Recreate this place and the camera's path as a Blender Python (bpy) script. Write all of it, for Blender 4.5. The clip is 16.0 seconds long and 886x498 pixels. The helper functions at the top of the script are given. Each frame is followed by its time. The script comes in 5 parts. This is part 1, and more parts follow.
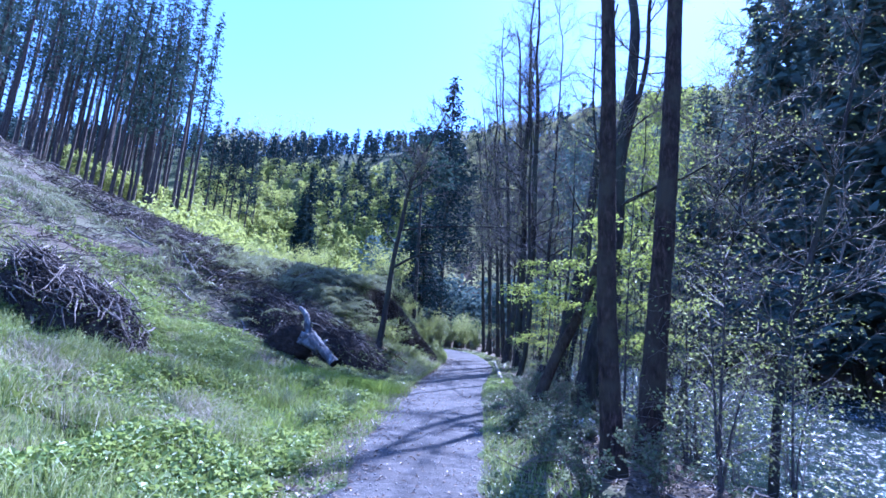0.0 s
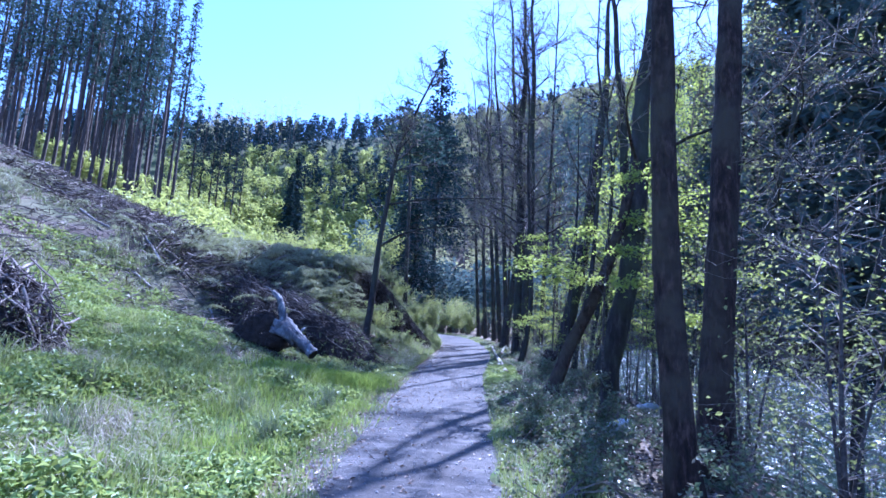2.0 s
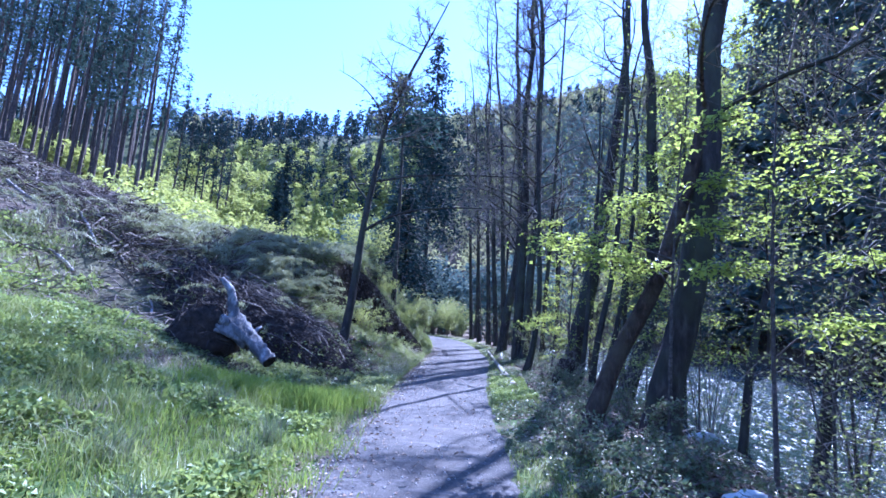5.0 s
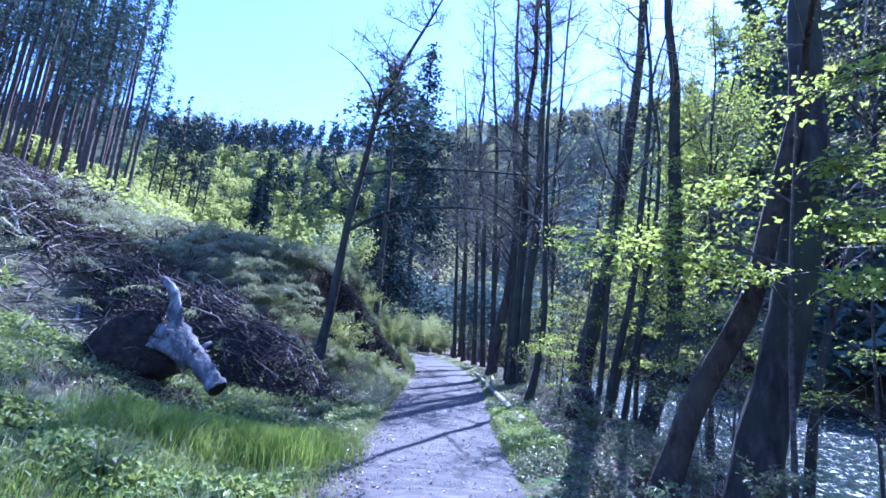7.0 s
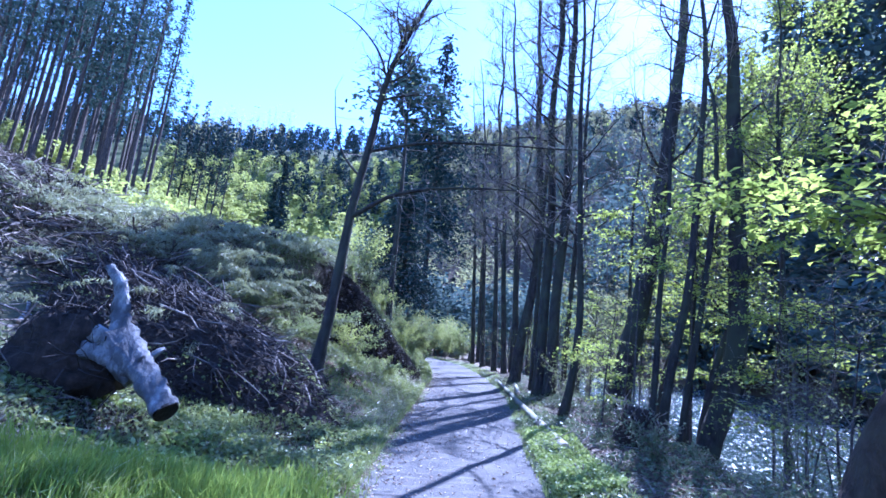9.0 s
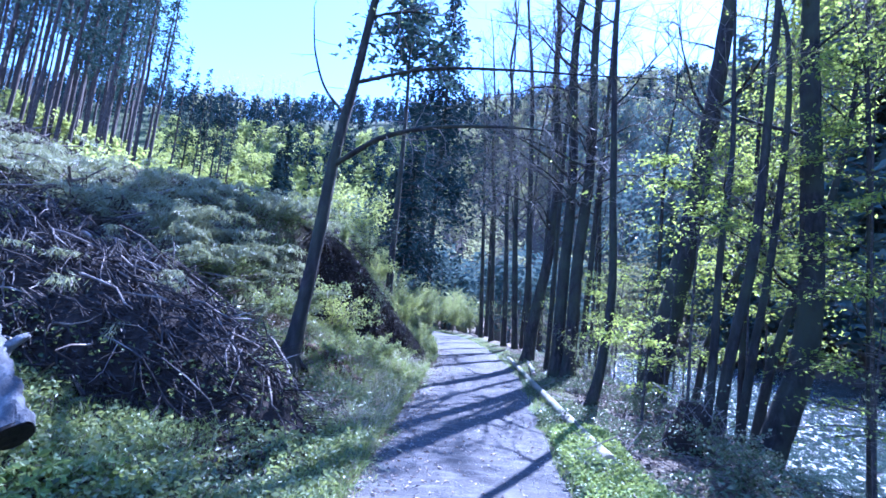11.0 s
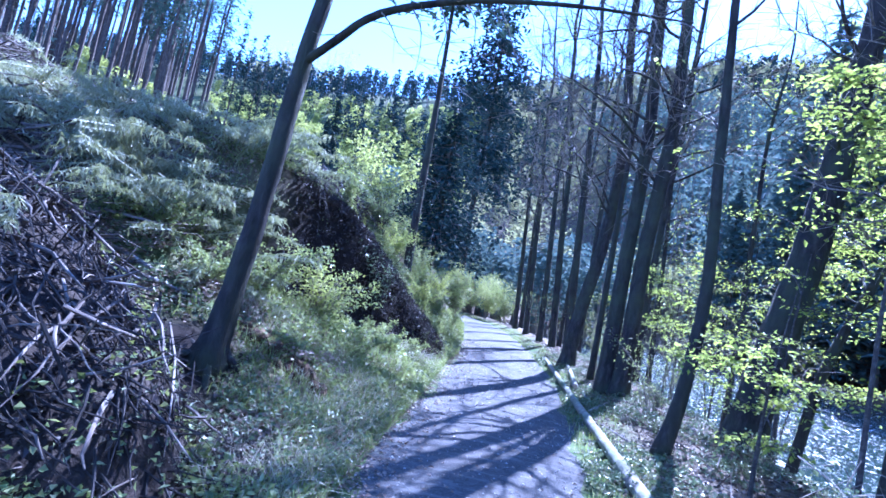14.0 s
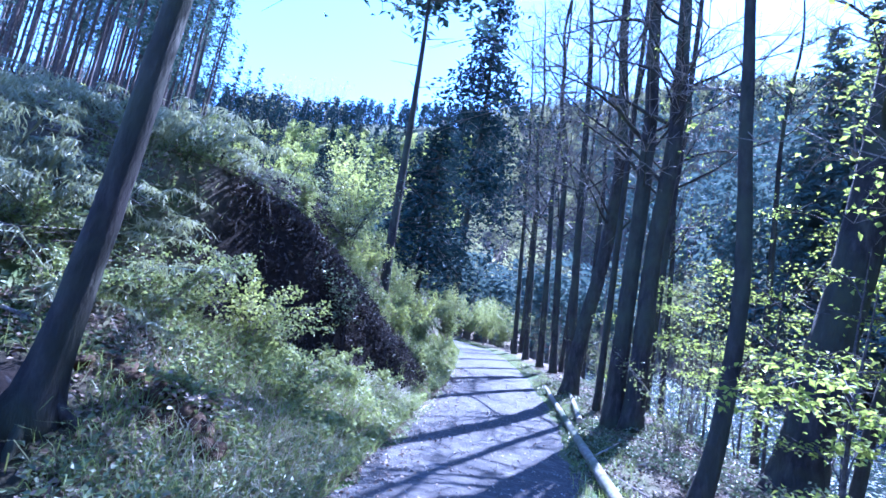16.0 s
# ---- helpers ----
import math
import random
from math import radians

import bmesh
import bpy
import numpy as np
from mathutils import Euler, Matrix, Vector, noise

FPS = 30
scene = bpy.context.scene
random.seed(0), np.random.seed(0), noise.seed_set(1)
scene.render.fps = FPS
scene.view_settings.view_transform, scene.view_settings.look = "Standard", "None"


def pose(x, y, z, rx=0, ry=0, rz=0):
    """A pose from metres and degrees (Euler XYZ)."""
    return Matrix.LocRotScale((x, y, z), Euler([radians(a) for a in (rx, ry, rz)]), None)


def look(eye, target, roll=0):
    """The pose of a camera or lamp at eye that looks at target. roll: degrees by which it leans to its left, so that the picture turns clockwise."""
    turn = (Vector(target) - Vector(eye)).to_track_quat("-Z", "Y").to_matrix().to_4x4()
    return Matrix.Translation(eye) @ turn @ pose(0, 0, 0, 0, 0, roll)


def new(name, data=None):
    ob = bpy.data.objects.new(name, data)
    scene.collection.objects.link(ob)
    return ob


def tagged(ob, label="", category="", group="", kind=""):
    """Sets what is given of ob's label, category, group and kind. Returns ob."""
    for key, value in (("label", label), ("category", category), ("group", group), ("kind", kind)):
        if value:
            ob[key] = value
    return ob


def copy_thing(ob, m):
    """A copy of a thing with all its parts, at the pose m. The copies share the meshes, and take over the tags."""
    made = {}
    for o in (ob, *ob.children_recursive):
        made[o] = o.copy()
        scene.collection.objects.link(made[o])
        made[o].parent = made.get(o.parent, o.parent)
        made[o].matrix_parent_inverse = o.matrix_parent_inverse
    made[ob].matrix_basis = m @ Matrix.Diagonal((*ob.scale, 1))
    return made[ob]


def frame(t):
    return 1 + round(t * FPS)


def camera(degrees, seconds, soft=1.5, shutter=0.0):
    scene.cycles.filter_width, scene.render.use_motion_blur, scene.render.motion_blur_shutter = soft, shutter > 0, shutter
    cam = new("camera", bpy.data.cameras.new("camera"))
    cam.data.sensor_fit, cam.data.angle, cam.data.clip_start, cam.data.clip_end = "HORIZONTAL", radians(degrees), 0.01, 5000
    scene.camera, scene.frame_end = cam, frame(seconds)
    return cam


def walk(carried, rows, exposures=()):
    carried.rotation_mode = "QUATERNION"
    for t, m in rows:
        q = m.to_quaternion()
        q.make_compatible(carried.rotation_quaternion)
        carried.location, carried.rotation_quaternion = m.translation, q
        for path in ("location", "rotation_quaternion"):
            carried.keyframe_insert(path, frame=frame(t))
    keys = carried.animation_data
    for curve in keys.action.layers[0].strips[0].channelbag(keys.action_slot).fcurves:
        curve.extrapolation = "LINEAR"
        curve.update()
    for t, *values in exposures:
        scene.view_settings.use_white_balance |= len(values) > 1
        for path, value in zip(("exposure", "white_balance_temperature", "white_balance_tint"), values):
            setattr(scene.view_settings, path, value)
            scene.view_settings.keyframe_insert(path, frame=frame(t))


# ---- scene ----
cam = camera(86.2, 16.0, 1.65)
PATH = [
    (0, (0.244, 0.164, 1.605), (0.188, 2.131, 1.961), 3.9),
    (0.5, (0.252, 0.676, 1.597), (0.163, 2.649, 1.915), 3.8),
    (1, (0.189, 1.136, 1.612), (0.165, 3.121, 1.859), 3.4),
    (1.5, (0.166, 1.456, 1.588), (0.169, 3.431, 1.901), 3.2),
    (2, (0.172, 1.957, 1.582), (0.156, 3.935, 1.879), 2.5),
    (2.5, (0.102, 2.318, 1.545), (0.111, 4.29, 1.877), 2.2),
    (3, (0.097, 2.808, 1.512), (0.108, 4.782, 1.831), 3.1),
    (3.5, (0.239, 3.352, 1.51), (0.154, 5.334, 1.765), 3.0),
    (4, (0.192, 3.76, 1.541), (0.145, 5.742, 1.799), 2.5),
    (4.2, (0.174, 3.917, 1.532), (0.138, 5.899, 1.796), 2.4),
    (6.3, (-0.19, 5.867, 1.602), (-0.088, 7.833, 1.956), 5.8),
    (6.5, (-0.201, 6.088, 1.607), (-0.123, 8.056, 1.954), 5.3),
    (7, (-0.323, 6.531, 1.58), (-0.226, 8.493, 1.957), 5.3),
    (7.5, (-0.337, 6.961, 1.601), (-0.295, 8.919, 2.004), 5.7),
    (8, (-0.351, 7.424, 1.557), (-0.331, 9.382, 1.962), 5.6),
    (8.2, (-0.346, 7.616, 1.577), (-0.32, 9.58, 1.955), 5.8),
    (10.3, (-0.213, 9.472, 1.631), (-0.184, 11.431, 2.035), 4.9),
    (10.5, (-0.231, 9.68, 1.647), (-0.176, 11.643, 2.026), 5.9),
    (11, (-0.213, 10.253, 1.702), (-0.206, 12.235, 1.973), 5.6),
    (11.5, (-0.194, 10.777, 1.739), (-0.2, 12.764, 1.964), 5.5),
    (12, (-0.177, 11.289, 1.758), (-0.115, 13.274, 1.996), 7.1),
    (12.5, (-0.138, 11.731, 1.773), (-0.089, 13.723, 1.949), 7.2),
    (13, (-0.097, 12.18, 1.813), (-0.043, 14.178, 1.889), 7.1),
    (13.5, (-0.002, 12.599, 1.813), (-0.055, 14.589, 2.003), 8.9),
    (14, (0.111, 13.068, 1.817), (-0.046, 15.054, 1.993), 10.8),
    (14.5, (0.192, 13.464, 1.794), (-0.034, 15.443, 1.983), 9.5),
    (15, (0.287, 13.902, 1.783), (-0.013, 15.868, 1.993), 7.8),
    (15.5, (0.36, 14.3, 1.8), (-0.01, 16.253, 2.017), 8.2),
    (16, (0.5, 14.64, 1.79), (0.327, 16.611, 2.075), 9.3),
]
walk(cam, [(t, look(eye, target, roll)) for t, eye, target, roll in PATH], [(0, 2.0, 4330, 32), (4, 2.13, 4480, 31), (8, 2.26, 4380, 31), (10, 2.42, 4300, 30), (13, 2.72, 4250, 30), (16, 2.68, 4230, 31)])

# ---- light ----
SUN_AZ, SUN_EL = 28.5, 47.0
world = bpy.data.worlds.new("sky")
scene.world = world
world.use_nodes = True
wn = world.node_tree.nodes
sky = wn.new("ShaderNodeTexSky")
sky.sky_type, sky.sun_disc = "NISHITA", False
sky.sun_elevation, sky.sun_rotation = radians(SUN_EL), radians(SUN_AZ)
sky.air_density, sky.dust_density, sky.ozone_density = 1.0, 0.1, 2.0
wn["Background"].inputs[1].default_value = 0.11
world.node_tree.links.new(sky.outputs[0], wn["Background"].inputs[0])
sun = new("sun", bpy.data.lights.new("sun", "SUN"))
sun.data.energy, sun.data.angle, sun.data.color = 5.0, radians(0.5), (1.0, 0.95, 0.86)
sun_way = Vector((math.sin(radians(SUN_AZ)) * math.cos(radians(SUN_EL)), math.cos(radians(SUN_AZ)) * math.cos(radians(SUN_EL)), math.sin(radians(SUN_EL))))
sun.matrix_world = look(sun_way * 60, (0, 0, 0))


# ---- materials ----
def material(name):
    m = bpy.data.materials.new(name)
    m.use_nodes = True
    nt = m.node_tree
    return m, nt, nt.nodes["Principled BSDF"], nt.nodes["Material Output"]


def ramp(nt, fac, stops):
    r = nt.nodes.new("ShaderNodeValToRGB")
    while len(r.color_ramp.elements) < len(stops):
        r.color_ramp.elements.new(0.5)
    for e, (p, c) in zip(r.color_ramp.elements, stops):
        e.position, e.color = p, (*c, 1)
    nt.links.new(fac, r.inputs[0])
    return r.outputs[0]


def noise_node(nt, scale, detail=4, rough=0.6, stretch=None):
    n = nt.nodes.new("ShaderNodeTexNoise")
    n.inputs["Scale"].default_value, n.inputs["Detail"].default_value, n.inputs["Roughness"].default_value = scale, detail, rough
    co = nt.nodes.new("ShaderNodeTexCoord")
    if stretch:
        mp = nt.nodes.new("ShaderNodeMapping")
        mp.inputs["Scale"].default_value = stretch
        nt.links.new(co.outputs["Object"], mp.inputs[0])
        nt.links.new(mp.outputs[0], n.inputs[0])
    else:
        nt.links.new(co.outputs["Object"], n.inputs[0])
    return n.outputs["Fac"]


def mix(nt, fac, a, b, kind="MIX"):
    m = nt.nodes.new("ShaderNodeMix")
    m.data_type, m.blend_type = "RGBA", kind
    if isinstance(fac, float):
        m.inputs[0].default_value = fac
    else:
        nt.links.new(fac, m.inputs[0])
    for s, v in ((6, a), (7, b)):
        if isinstance(v, tuple):
            m.inputs[s].default_value = (*v, 1)
        else:
            nt.links.new(v, m.inputs[s])
    return m.outputs[2]


def bump(nt, bsdf, height, strength, distance=0.02):
    b = nt.nodes.new("ShaderNodeBump")
    b.inputs["Strength"].default_value, b.inputs["Distance"].default_value = strength, distance
    nt.links.new(height, b.inputs["Height"])
    nt.links.new(b.outputs[0], bsdf.inputs["Normal"])


def surface(name, dark, mid, light, scale, rough=0.85, relief=0.6, depth=0.02, stretch=None, stain=None, spec=0.3):
    """A rough natural surface: fine grain in three tones and broad stains over it."""
    m, nt, bsdf, out = material(name)
    fine = noise_node(nt, scale, 6, 0.65, stretch)
    col = ramp(nt, fine, [(0.3, dark), (0.5, mid), (0.72, light)])
    if stain:
        broad = noise_node(nt, scale * 0.11, 3)
        col = mix(nt, ramp(nt, broad, [(0.42, (0, 0, 0)), (0.62, (1, 1, 1))]), col, stain)
    nt.links.new(col, bsdf.inputs["Base Color"])
    bsdf.inputs["Roughness"].default_value = rough
    bsdf.inputs["Specular IOR Level"].default_value = spec
    bump(nt, bsdf, fine, relief, depth)
    return m


def leaf_stuff(name, tones, through_light=0.45, rough=0.5, spec=0.4, tint=None):
    """Thin leaves that let light through; the tone varies from leaf to leaf."""
    m, nt, bsdf, out = material(name)
    geo = nt.nodes.new("ShaderNodeNewGeometry")
    n = len(tones)
    col = ramp(nt, geo.outputs["Random Per Island"], [(i / max(1, n - 1), c) for i, c in enumerate(tones)])
    big = noise_node(nt, 0.35, 2)
    col = mix(nt, ramp(nt, big, [(0.35, (0, 0, 0)), (0.65, (1, 1, 1))]), col, mix(nt, 0.5, col, tint or tones[0]))
    nt.links.new(col, bsdf.inputs["Base Color"])
    bsdf.inputs["Roughness"].default_value, bsdf.inputs["Specular IOR Level"].default_value = rough, spec
    tr = nt.nodes.new("ShaderNodeBsdfTranslucent")
    nt.links.new(mix(nt, 0.35, col, (0.5, 0.52, 0.1)) if through_light > 0.3 else col, tr.inputs[0])
    ms = nt.nodes.new("ShaderNodeMixShader")
    ms.inputs[0].default_value = through_light
    nt.links.new(bsdf.outputs[0], ms.inputs[1])
    nt.links.new(tr.outputs[0], ms.inputs[2])
    nt.links.new(ms.outputs[0], out.inputs[0])
    return m


BARK = surface("alder_bark", (0.011, 0.01, 0.01), (0.03, 0.026, 0.025), (0.075, 0.066, 0.06), 9, 0.9, 1.0, 0.04, (1, 1, 0.3), (0.05, 0.055, 0.035))
BARK_RED = surface("reddish_bark", (0.007, 0.005, 0.0045), (0.028, 0.018, 0.015), (0.12, 0.077, 0.062), 20, 0.9, 1.0, 0.05, (1, 1, 0.3), (0.06, 0.05, 0.035))
BARK_SPRUCE = surface("spruce_bark", (0.025, 0.02, 0.018), (0.06, 0.048, 0.042), (0.13, 0.105, 0.09), 6, 0.9, 0.8, 0.03, (1, 1, 0.4))
TWIG = surface("twig_bark", (0.07, 0.06, 0.052), (0.17, 0.145, 0.125), (0.32, 0.28, 0.25), 25, 0.8, 0.4, 0.01)
TWIG_DARK = surface("dark_shoot_bark", (0.025, 0.022, 0.02), (0.06, 0.052, 0.048), (0.13, 0.115, 0.105), 20, 0.85, 0.5, 0.01)
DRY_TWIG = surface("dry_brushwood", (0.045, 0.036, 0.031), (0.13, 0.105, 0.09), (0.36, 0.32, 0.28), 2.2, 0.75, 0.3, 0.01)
# Dark tone puts the heaps' self-shadow into the twig colour.
DARK_TWIG = surface("shade_dark_brushwood", (0.01, 0.008, 0.007), (0.026, 0.021, 0.019), (0.075, 0.062, 0.056), 2.2, 0.8, 0.3, 0.01)
PALE_WOOD = surface("weathered_bare_wood", (0.07, 0.063, 0.057), (0.28, 0.265, 0.25), (0.62, 0.6, 0.58), 16, 0.75, 1.0, 0.05, (1, 1, 0.35), (0.13, 0.12, 0.11))
STUMP_WOOD = surface("bleached_stump_wood", (0.025, 0.025, 0.027), (0.1, 0.1, 0.105), (0.4, 0.4, 0.4), 7, 0.7, 1.0, 0.06, (1, 1, 0.5), (0.08, 0.08, 0.085))
LOG_BARK = surface("fallen_log_bark", (0.1, 0.085, 0.07), (0.24, 0.21, 0.17), (0.42, 0.39, 0.34), 8, 0.85, 0.8, 0.02, None, (0.12, 0.14, 0.07))
CUT_WOOD = surface("sawn_end_wood", (0.2, 0.15, 0.1), (0.36, 0.28, 0.2), (0.5, 0.42, 0.32), 14, 0.8, 0.3)
# Soil colour darkened further for the shade of backlit and recessed parts.
SOIL = surface("shade_dark_soil", (0.01, 0.008, 0.007), (0.028, 0.021, 0.017), (0.06, 0.045, 0.036), 7, 0.95, 1.0, 0.06)
HUMUS = surface("reddish_crumbled_humus", (0.02, 0.012, 0.008), (0.05, 0.028, 0.015), (0.11, 0.075, 0.03), 9, 0.95, 1.0, 0.04)
STONE = surface("pale_boulder", (0.28, 0.28, 0.27), (0.48, 0.48, 0.46), (0.68, 0.68, 0.66), 6, 0.8, 0.8, 0.03, None, (0.12, 0.14, 0.08))
PEBBLE = surface("path_pebbles", (0.14, 0.13, 0.13), (0.3, 0.285, 0.28), (0.5, 0.48, 0.47), 3.1, 0.85, 0.3)
NEEDLES = leaf_stuff("spruce_needles", [(0.035, 0.065, 0.055), (0.065, 0.105, 0.09), (0.11, 0.155, 0.13)], 0.28, 0.85, 0.08)
NEEDLES_BLUE = leaf_stuff("bluish_needles", [(0.018, 0.036, 0.036), (0.036, 0.062, 0.064), (0.07, 0.105, 0.11)], 0.12, 0.85, 0.08)
NEEDLES_DRY = leaf_stuff("withered_spruce_needles", [(0.145, 0.16, 0.1), (0.26, 0.275, 0.18), (0.39, 0.4, 0.29)], 0.33)
# Far foliage colours are lifted and greyed to paint in the haze.
FAR_NEEDLES = leaf_stuff("haze_paled_conifers", [(0.085, 0.125, 0.115), (0.115, 0.16, 0.145), (0.145, 0.19, 0.17)], 0.25, 0.85, 0.08)
FAR_LEAVES = leaf_stuff("haze_greyed_trees", [(0.2, 0.19, 0.15), (0.25, 0.26, 0.16), (0.25, 0.22, 0.19)], 0.4, 0.85, 0.08)
BEECH = leaf_stuff("young_beech_leaves", [(0.17, 0.24, 0.035), (0.26, 0.34, 0.05), (0.36, 0.42, 0.08), (0.22, 0.31, 0.06)], 0.55)
BUSH = leaf_stuff("bright_thicket_leaves", [(0.22, 0.26, 0.07), (0.32, 0.36, 0.1), (0.42, 0.44, 0.16)], 0.5)
SHRUB_LEAF = leaf_stuff("riverside_leaves", [(0.1, 0.14, 0.05), (0.17, 0.21, 0.08), (0.27, 0.3, 0.13), (0.38, 0.38, 0.22)], 0.5)
HERB = leaf_stuff("herb_leaves", [(0.07, 0.12, 0.035), (0.15, 0.23, 0.06), (0.25, 0.34, 0.1), (0.42, 0.48, 0.24)], 0.42, 0.45, 0.35)
HERB_GREY = leaf_stuff("bramble_leaves", [(0.07, 0.1, 0.045), (0.13, 0.17, 0.08), (0.2, 0.24, 0.12), (0.26, 0.23, 0.16)], 0.3, 0.42, 0.45)
GRASS = leaf_stuff("meadow_grass", [(0.08, 0.12, 0.035), (0.15, 0.22, 0.06), (0.24, 0.3, 0.1), (0.42, 0.42, 0.26)], 0.35)
REED = leaf_stuff("lush_sword_grass", [(0.1, 0.18, 0.025), (0.15, 0.25, 0.035), (0.22, 0.32, 0.06)], 0.45)
STRAW = leaf_stuff("withered_grass", [(0.25, 0.22, 0.15), (0.38, 0.34, 0.25), (0.5, 0.46, 0.36)], 0.3)
LITTER = leaf_stuff("fallen_dry_leaves", [(0.16, 0.11, 0.075), (0.26, 0.19, 0.14), (0.4, 0.33, 0.27), (0.12, 0.085, 0.065)], 0.15)
BANK_LEAF = leaf_stuff("bank_bramble_leaves", [(0.08, 0.12, 0.045), (0.16, 0.21, 0.08), (0.24, 0.28, 0.12), (0.34, 0.37, 0.2)], 0.4, 0.45, 0.4)
HILL_GRASS = leaf_stuff("withered_hill_grass", [(0.09, 0.12, 0.045), (0.18, 0.2, 0.09), (0.3, 0.29, 0.17), (0.16, 0.21, 0.07)], 0.3)
# Leaf tones lowered to near black, standing in for shade.
DARK_LEAF = leaf_stuff("shade_dark_leaves", [(0.025, 0.018, 0.015), (0.045, 0.032, 0.027), (0.09, 0.068, 0.055), (0.03, 0.035, 0.02)], 0.1)


def ground_material():
    m, nt, bsdf, out = material("valley_ground")
    at = nt.nodes.new("ShaderNodeAttribute")
    at.attribute_name = "cover"
    sep = nt.nodes.new("ShaderNodeSeparateColor")
    nt.links.new(at.outputs["Color"], sep.inputs[0])
    fine, mid, broad = noise_node(nt, 14, 6, 0.7), noise_node(nt, 1.7, 5), noise_node(nt, 0.23, 4)
    grass = mix(nt, ramp(nt, mid, [(0.4, (0, 0, 0)), (0.62, (1, 1, 1))]), ramp(nt, fine, [(0.3, (0.03, 0.055, 0.015)), (0.7, (0.09, 0.13, 0.035))]), ramp(nt, fine, [(0.3, (0.06, 0.05, 0.03)), (0.7, (0.15, 0.14, 0.08))]))
    slash = mix(nt, ramp(nt, broad, [(0.4, (0, 0, 0)), (0.65, (1, 1, 1))]), ramp(nt, fine, [(0.3, (0.035, 0.028, 0.023)), (0.55, (0.095, 0.075, 0.06)), (0.75, (0.2, 0.165, 0.135))]), ramp(nt, fine, [(0.3, (0.06, 0.07, 0.035)), (0.7, (0.15, 0.15, 0.085))]))
    litter = ramp(nt, fine, [(0.3, (0.045, 0.035, 0.025)), (0.5, (0.11, 0.085, 0.06)), (0.75, (0.25, 0.21, 0.16))])
    meadow = ramp(nt, mid, [(0.3, (0.11, 0.15, 0.04)), (0.7, (0.24, 0.27, 0.08))])
    col = mix(nt, sep.outputs[0], grass, slash)
    col = mix(nt, sep.outputs[1], col, litter)
    col = mix(nt, sep.outputs[2], col, meadow)
    # Alpha paints shade into the bare soil of the bank face and hollow.
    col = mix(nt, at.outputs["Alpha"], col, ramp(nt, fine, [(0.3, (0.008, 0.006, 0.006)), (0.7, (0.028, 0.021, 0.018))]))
    nt.links.new(col, bsdf.inputs["Base Color"])
    bsdf.inputs["Roughness"].default_value = 0.95
    bsdf.inputs["Specular IOR Level"].default_value = 0.15
    bump(nt, bsdf, fine, 0.8, 0.03)
    return m


def path_material():
    m, nt, bsdf, out = material("compacted_gravel_path")
    fine, speck, broad = noise_node(nt, 38, 6, 0.7), noise_node(nt, 120, 3, 0.7), noise_node(nt, 1.1, 5)
    streak = noise_node(nt, 5, 6, 0.7, (0.5, 1.8, 1))
    col = ramp(nt, fine, [(0.3, (0.026, 0.025, 0.025)), (0.5, (0.06, 0.057, 0.056)), (0.72, (0.135, 0.129, 0.127))])
    col = mix(nt, ramp(nt, broad, [(0.46, (0, 0, 0)), (0.58, (1, 1, 1))]), col, mix(nt, 0.6, col, (0.07, 0.063, 0.06)))
    col = mix(nt, ramp(nt, speck, [(0.62, (0, 0, 0)), (0.7, (1, 1, 1))]), col, (0.36, 0.34, 0.325))
    col = mix(nt, ramp(nt, streak, [(0.5, (0, 0, 0)), (0.62, (0.8, 0.8, 0.8))]), col, (0.135, 0.128, 0.125))
    nt.links.new(col, bsdf.inputs["Base Color"])
    bsdf.inputs["Roughness"].default_value = 0.9
    bsdf.inputs["Specular IOR Level"].default_value = 0.2
    bump(nt, bsdf, fine, 0.7, 0.02)
    return m


def water_material():
    m, nt, bsdf, out = material("rippled_river_water")
    # Noise sets rougher white spots into the dark water colour.
    white_spots = ramp(nt, noise_node(nt, 6.5, 6, 0.75, (1.0, 0.6, 1)), [(0.55, (0, 0, 0)), (0.66, (1, 1, 1))])
    nt.links.new(mix(nt, white_spots, (0.018, 0.03, 0.022), (0.5, 0.53, 0.54)), bsdf.inputs["Base Color"])
    nt.links.new(ramp(nt, white_spots, [(0, (0.05, 0.05, 0.05)), (1, (0.45, 0.45, 0.45))]), bsdf.inputs["Roughness"])
    bsdf.inputs["IOR"].default_value = 1.33
    fine, mid = noise_node(nt, 6, 5, 0.65), noise_node(nt, 1.6, 3)
    add = nt.nodes.new("ShaderNodeMath")
    nt.links.new(fine, add.inputs[0])
    nt.links.new(mid, add.inputs[1])
    bump(nt, bsdf, add.outputs[0], 0.9, 0.12)
    return m


GROUND, PATH_MAT, WATER = ground_material(), path_material(), water_material()


# ---- mesh helpers ----
class Heap:
    """Collects vertices and four-sided faces for one mesh."""

    def __init__(self):
        self.v, self.f, self.n = [], [], 0

    def add(self, verts, faces):
        self.v.append(np.asarray(verts, float))
        self.f.append(np.asarray(faces, int) + self.n)
        self.n += len(verts)

    def mesh(self, name, mat, smooth=False, origin=(0, 0, 0)):
        v = np.concatenate(self.v) - np.array(origin)
        f = np.concatenate(self.f)
        me = bpy.data.meshes.new(name)
        k = f.shape[1]
        me.vertices.add(len(v))
        me.vertices.foreach_set("co", v.ravel())
        me.loops.add(f.size)
        me.loops.foreach_set("vertex_index", f.ravel())
        me.polygons.add(len(f))
        me.polygons.foreach_set("loop_start", np.arange(0, f.size, k))
        me.polygons.foreach_set("loop_total", np.full(len(f), k))
        me.polygons.foreach_set("use_smooth", np.full(len(f), smooth))
        me.materials.append(mat)
        me.update(calc_edges=True)
        return me


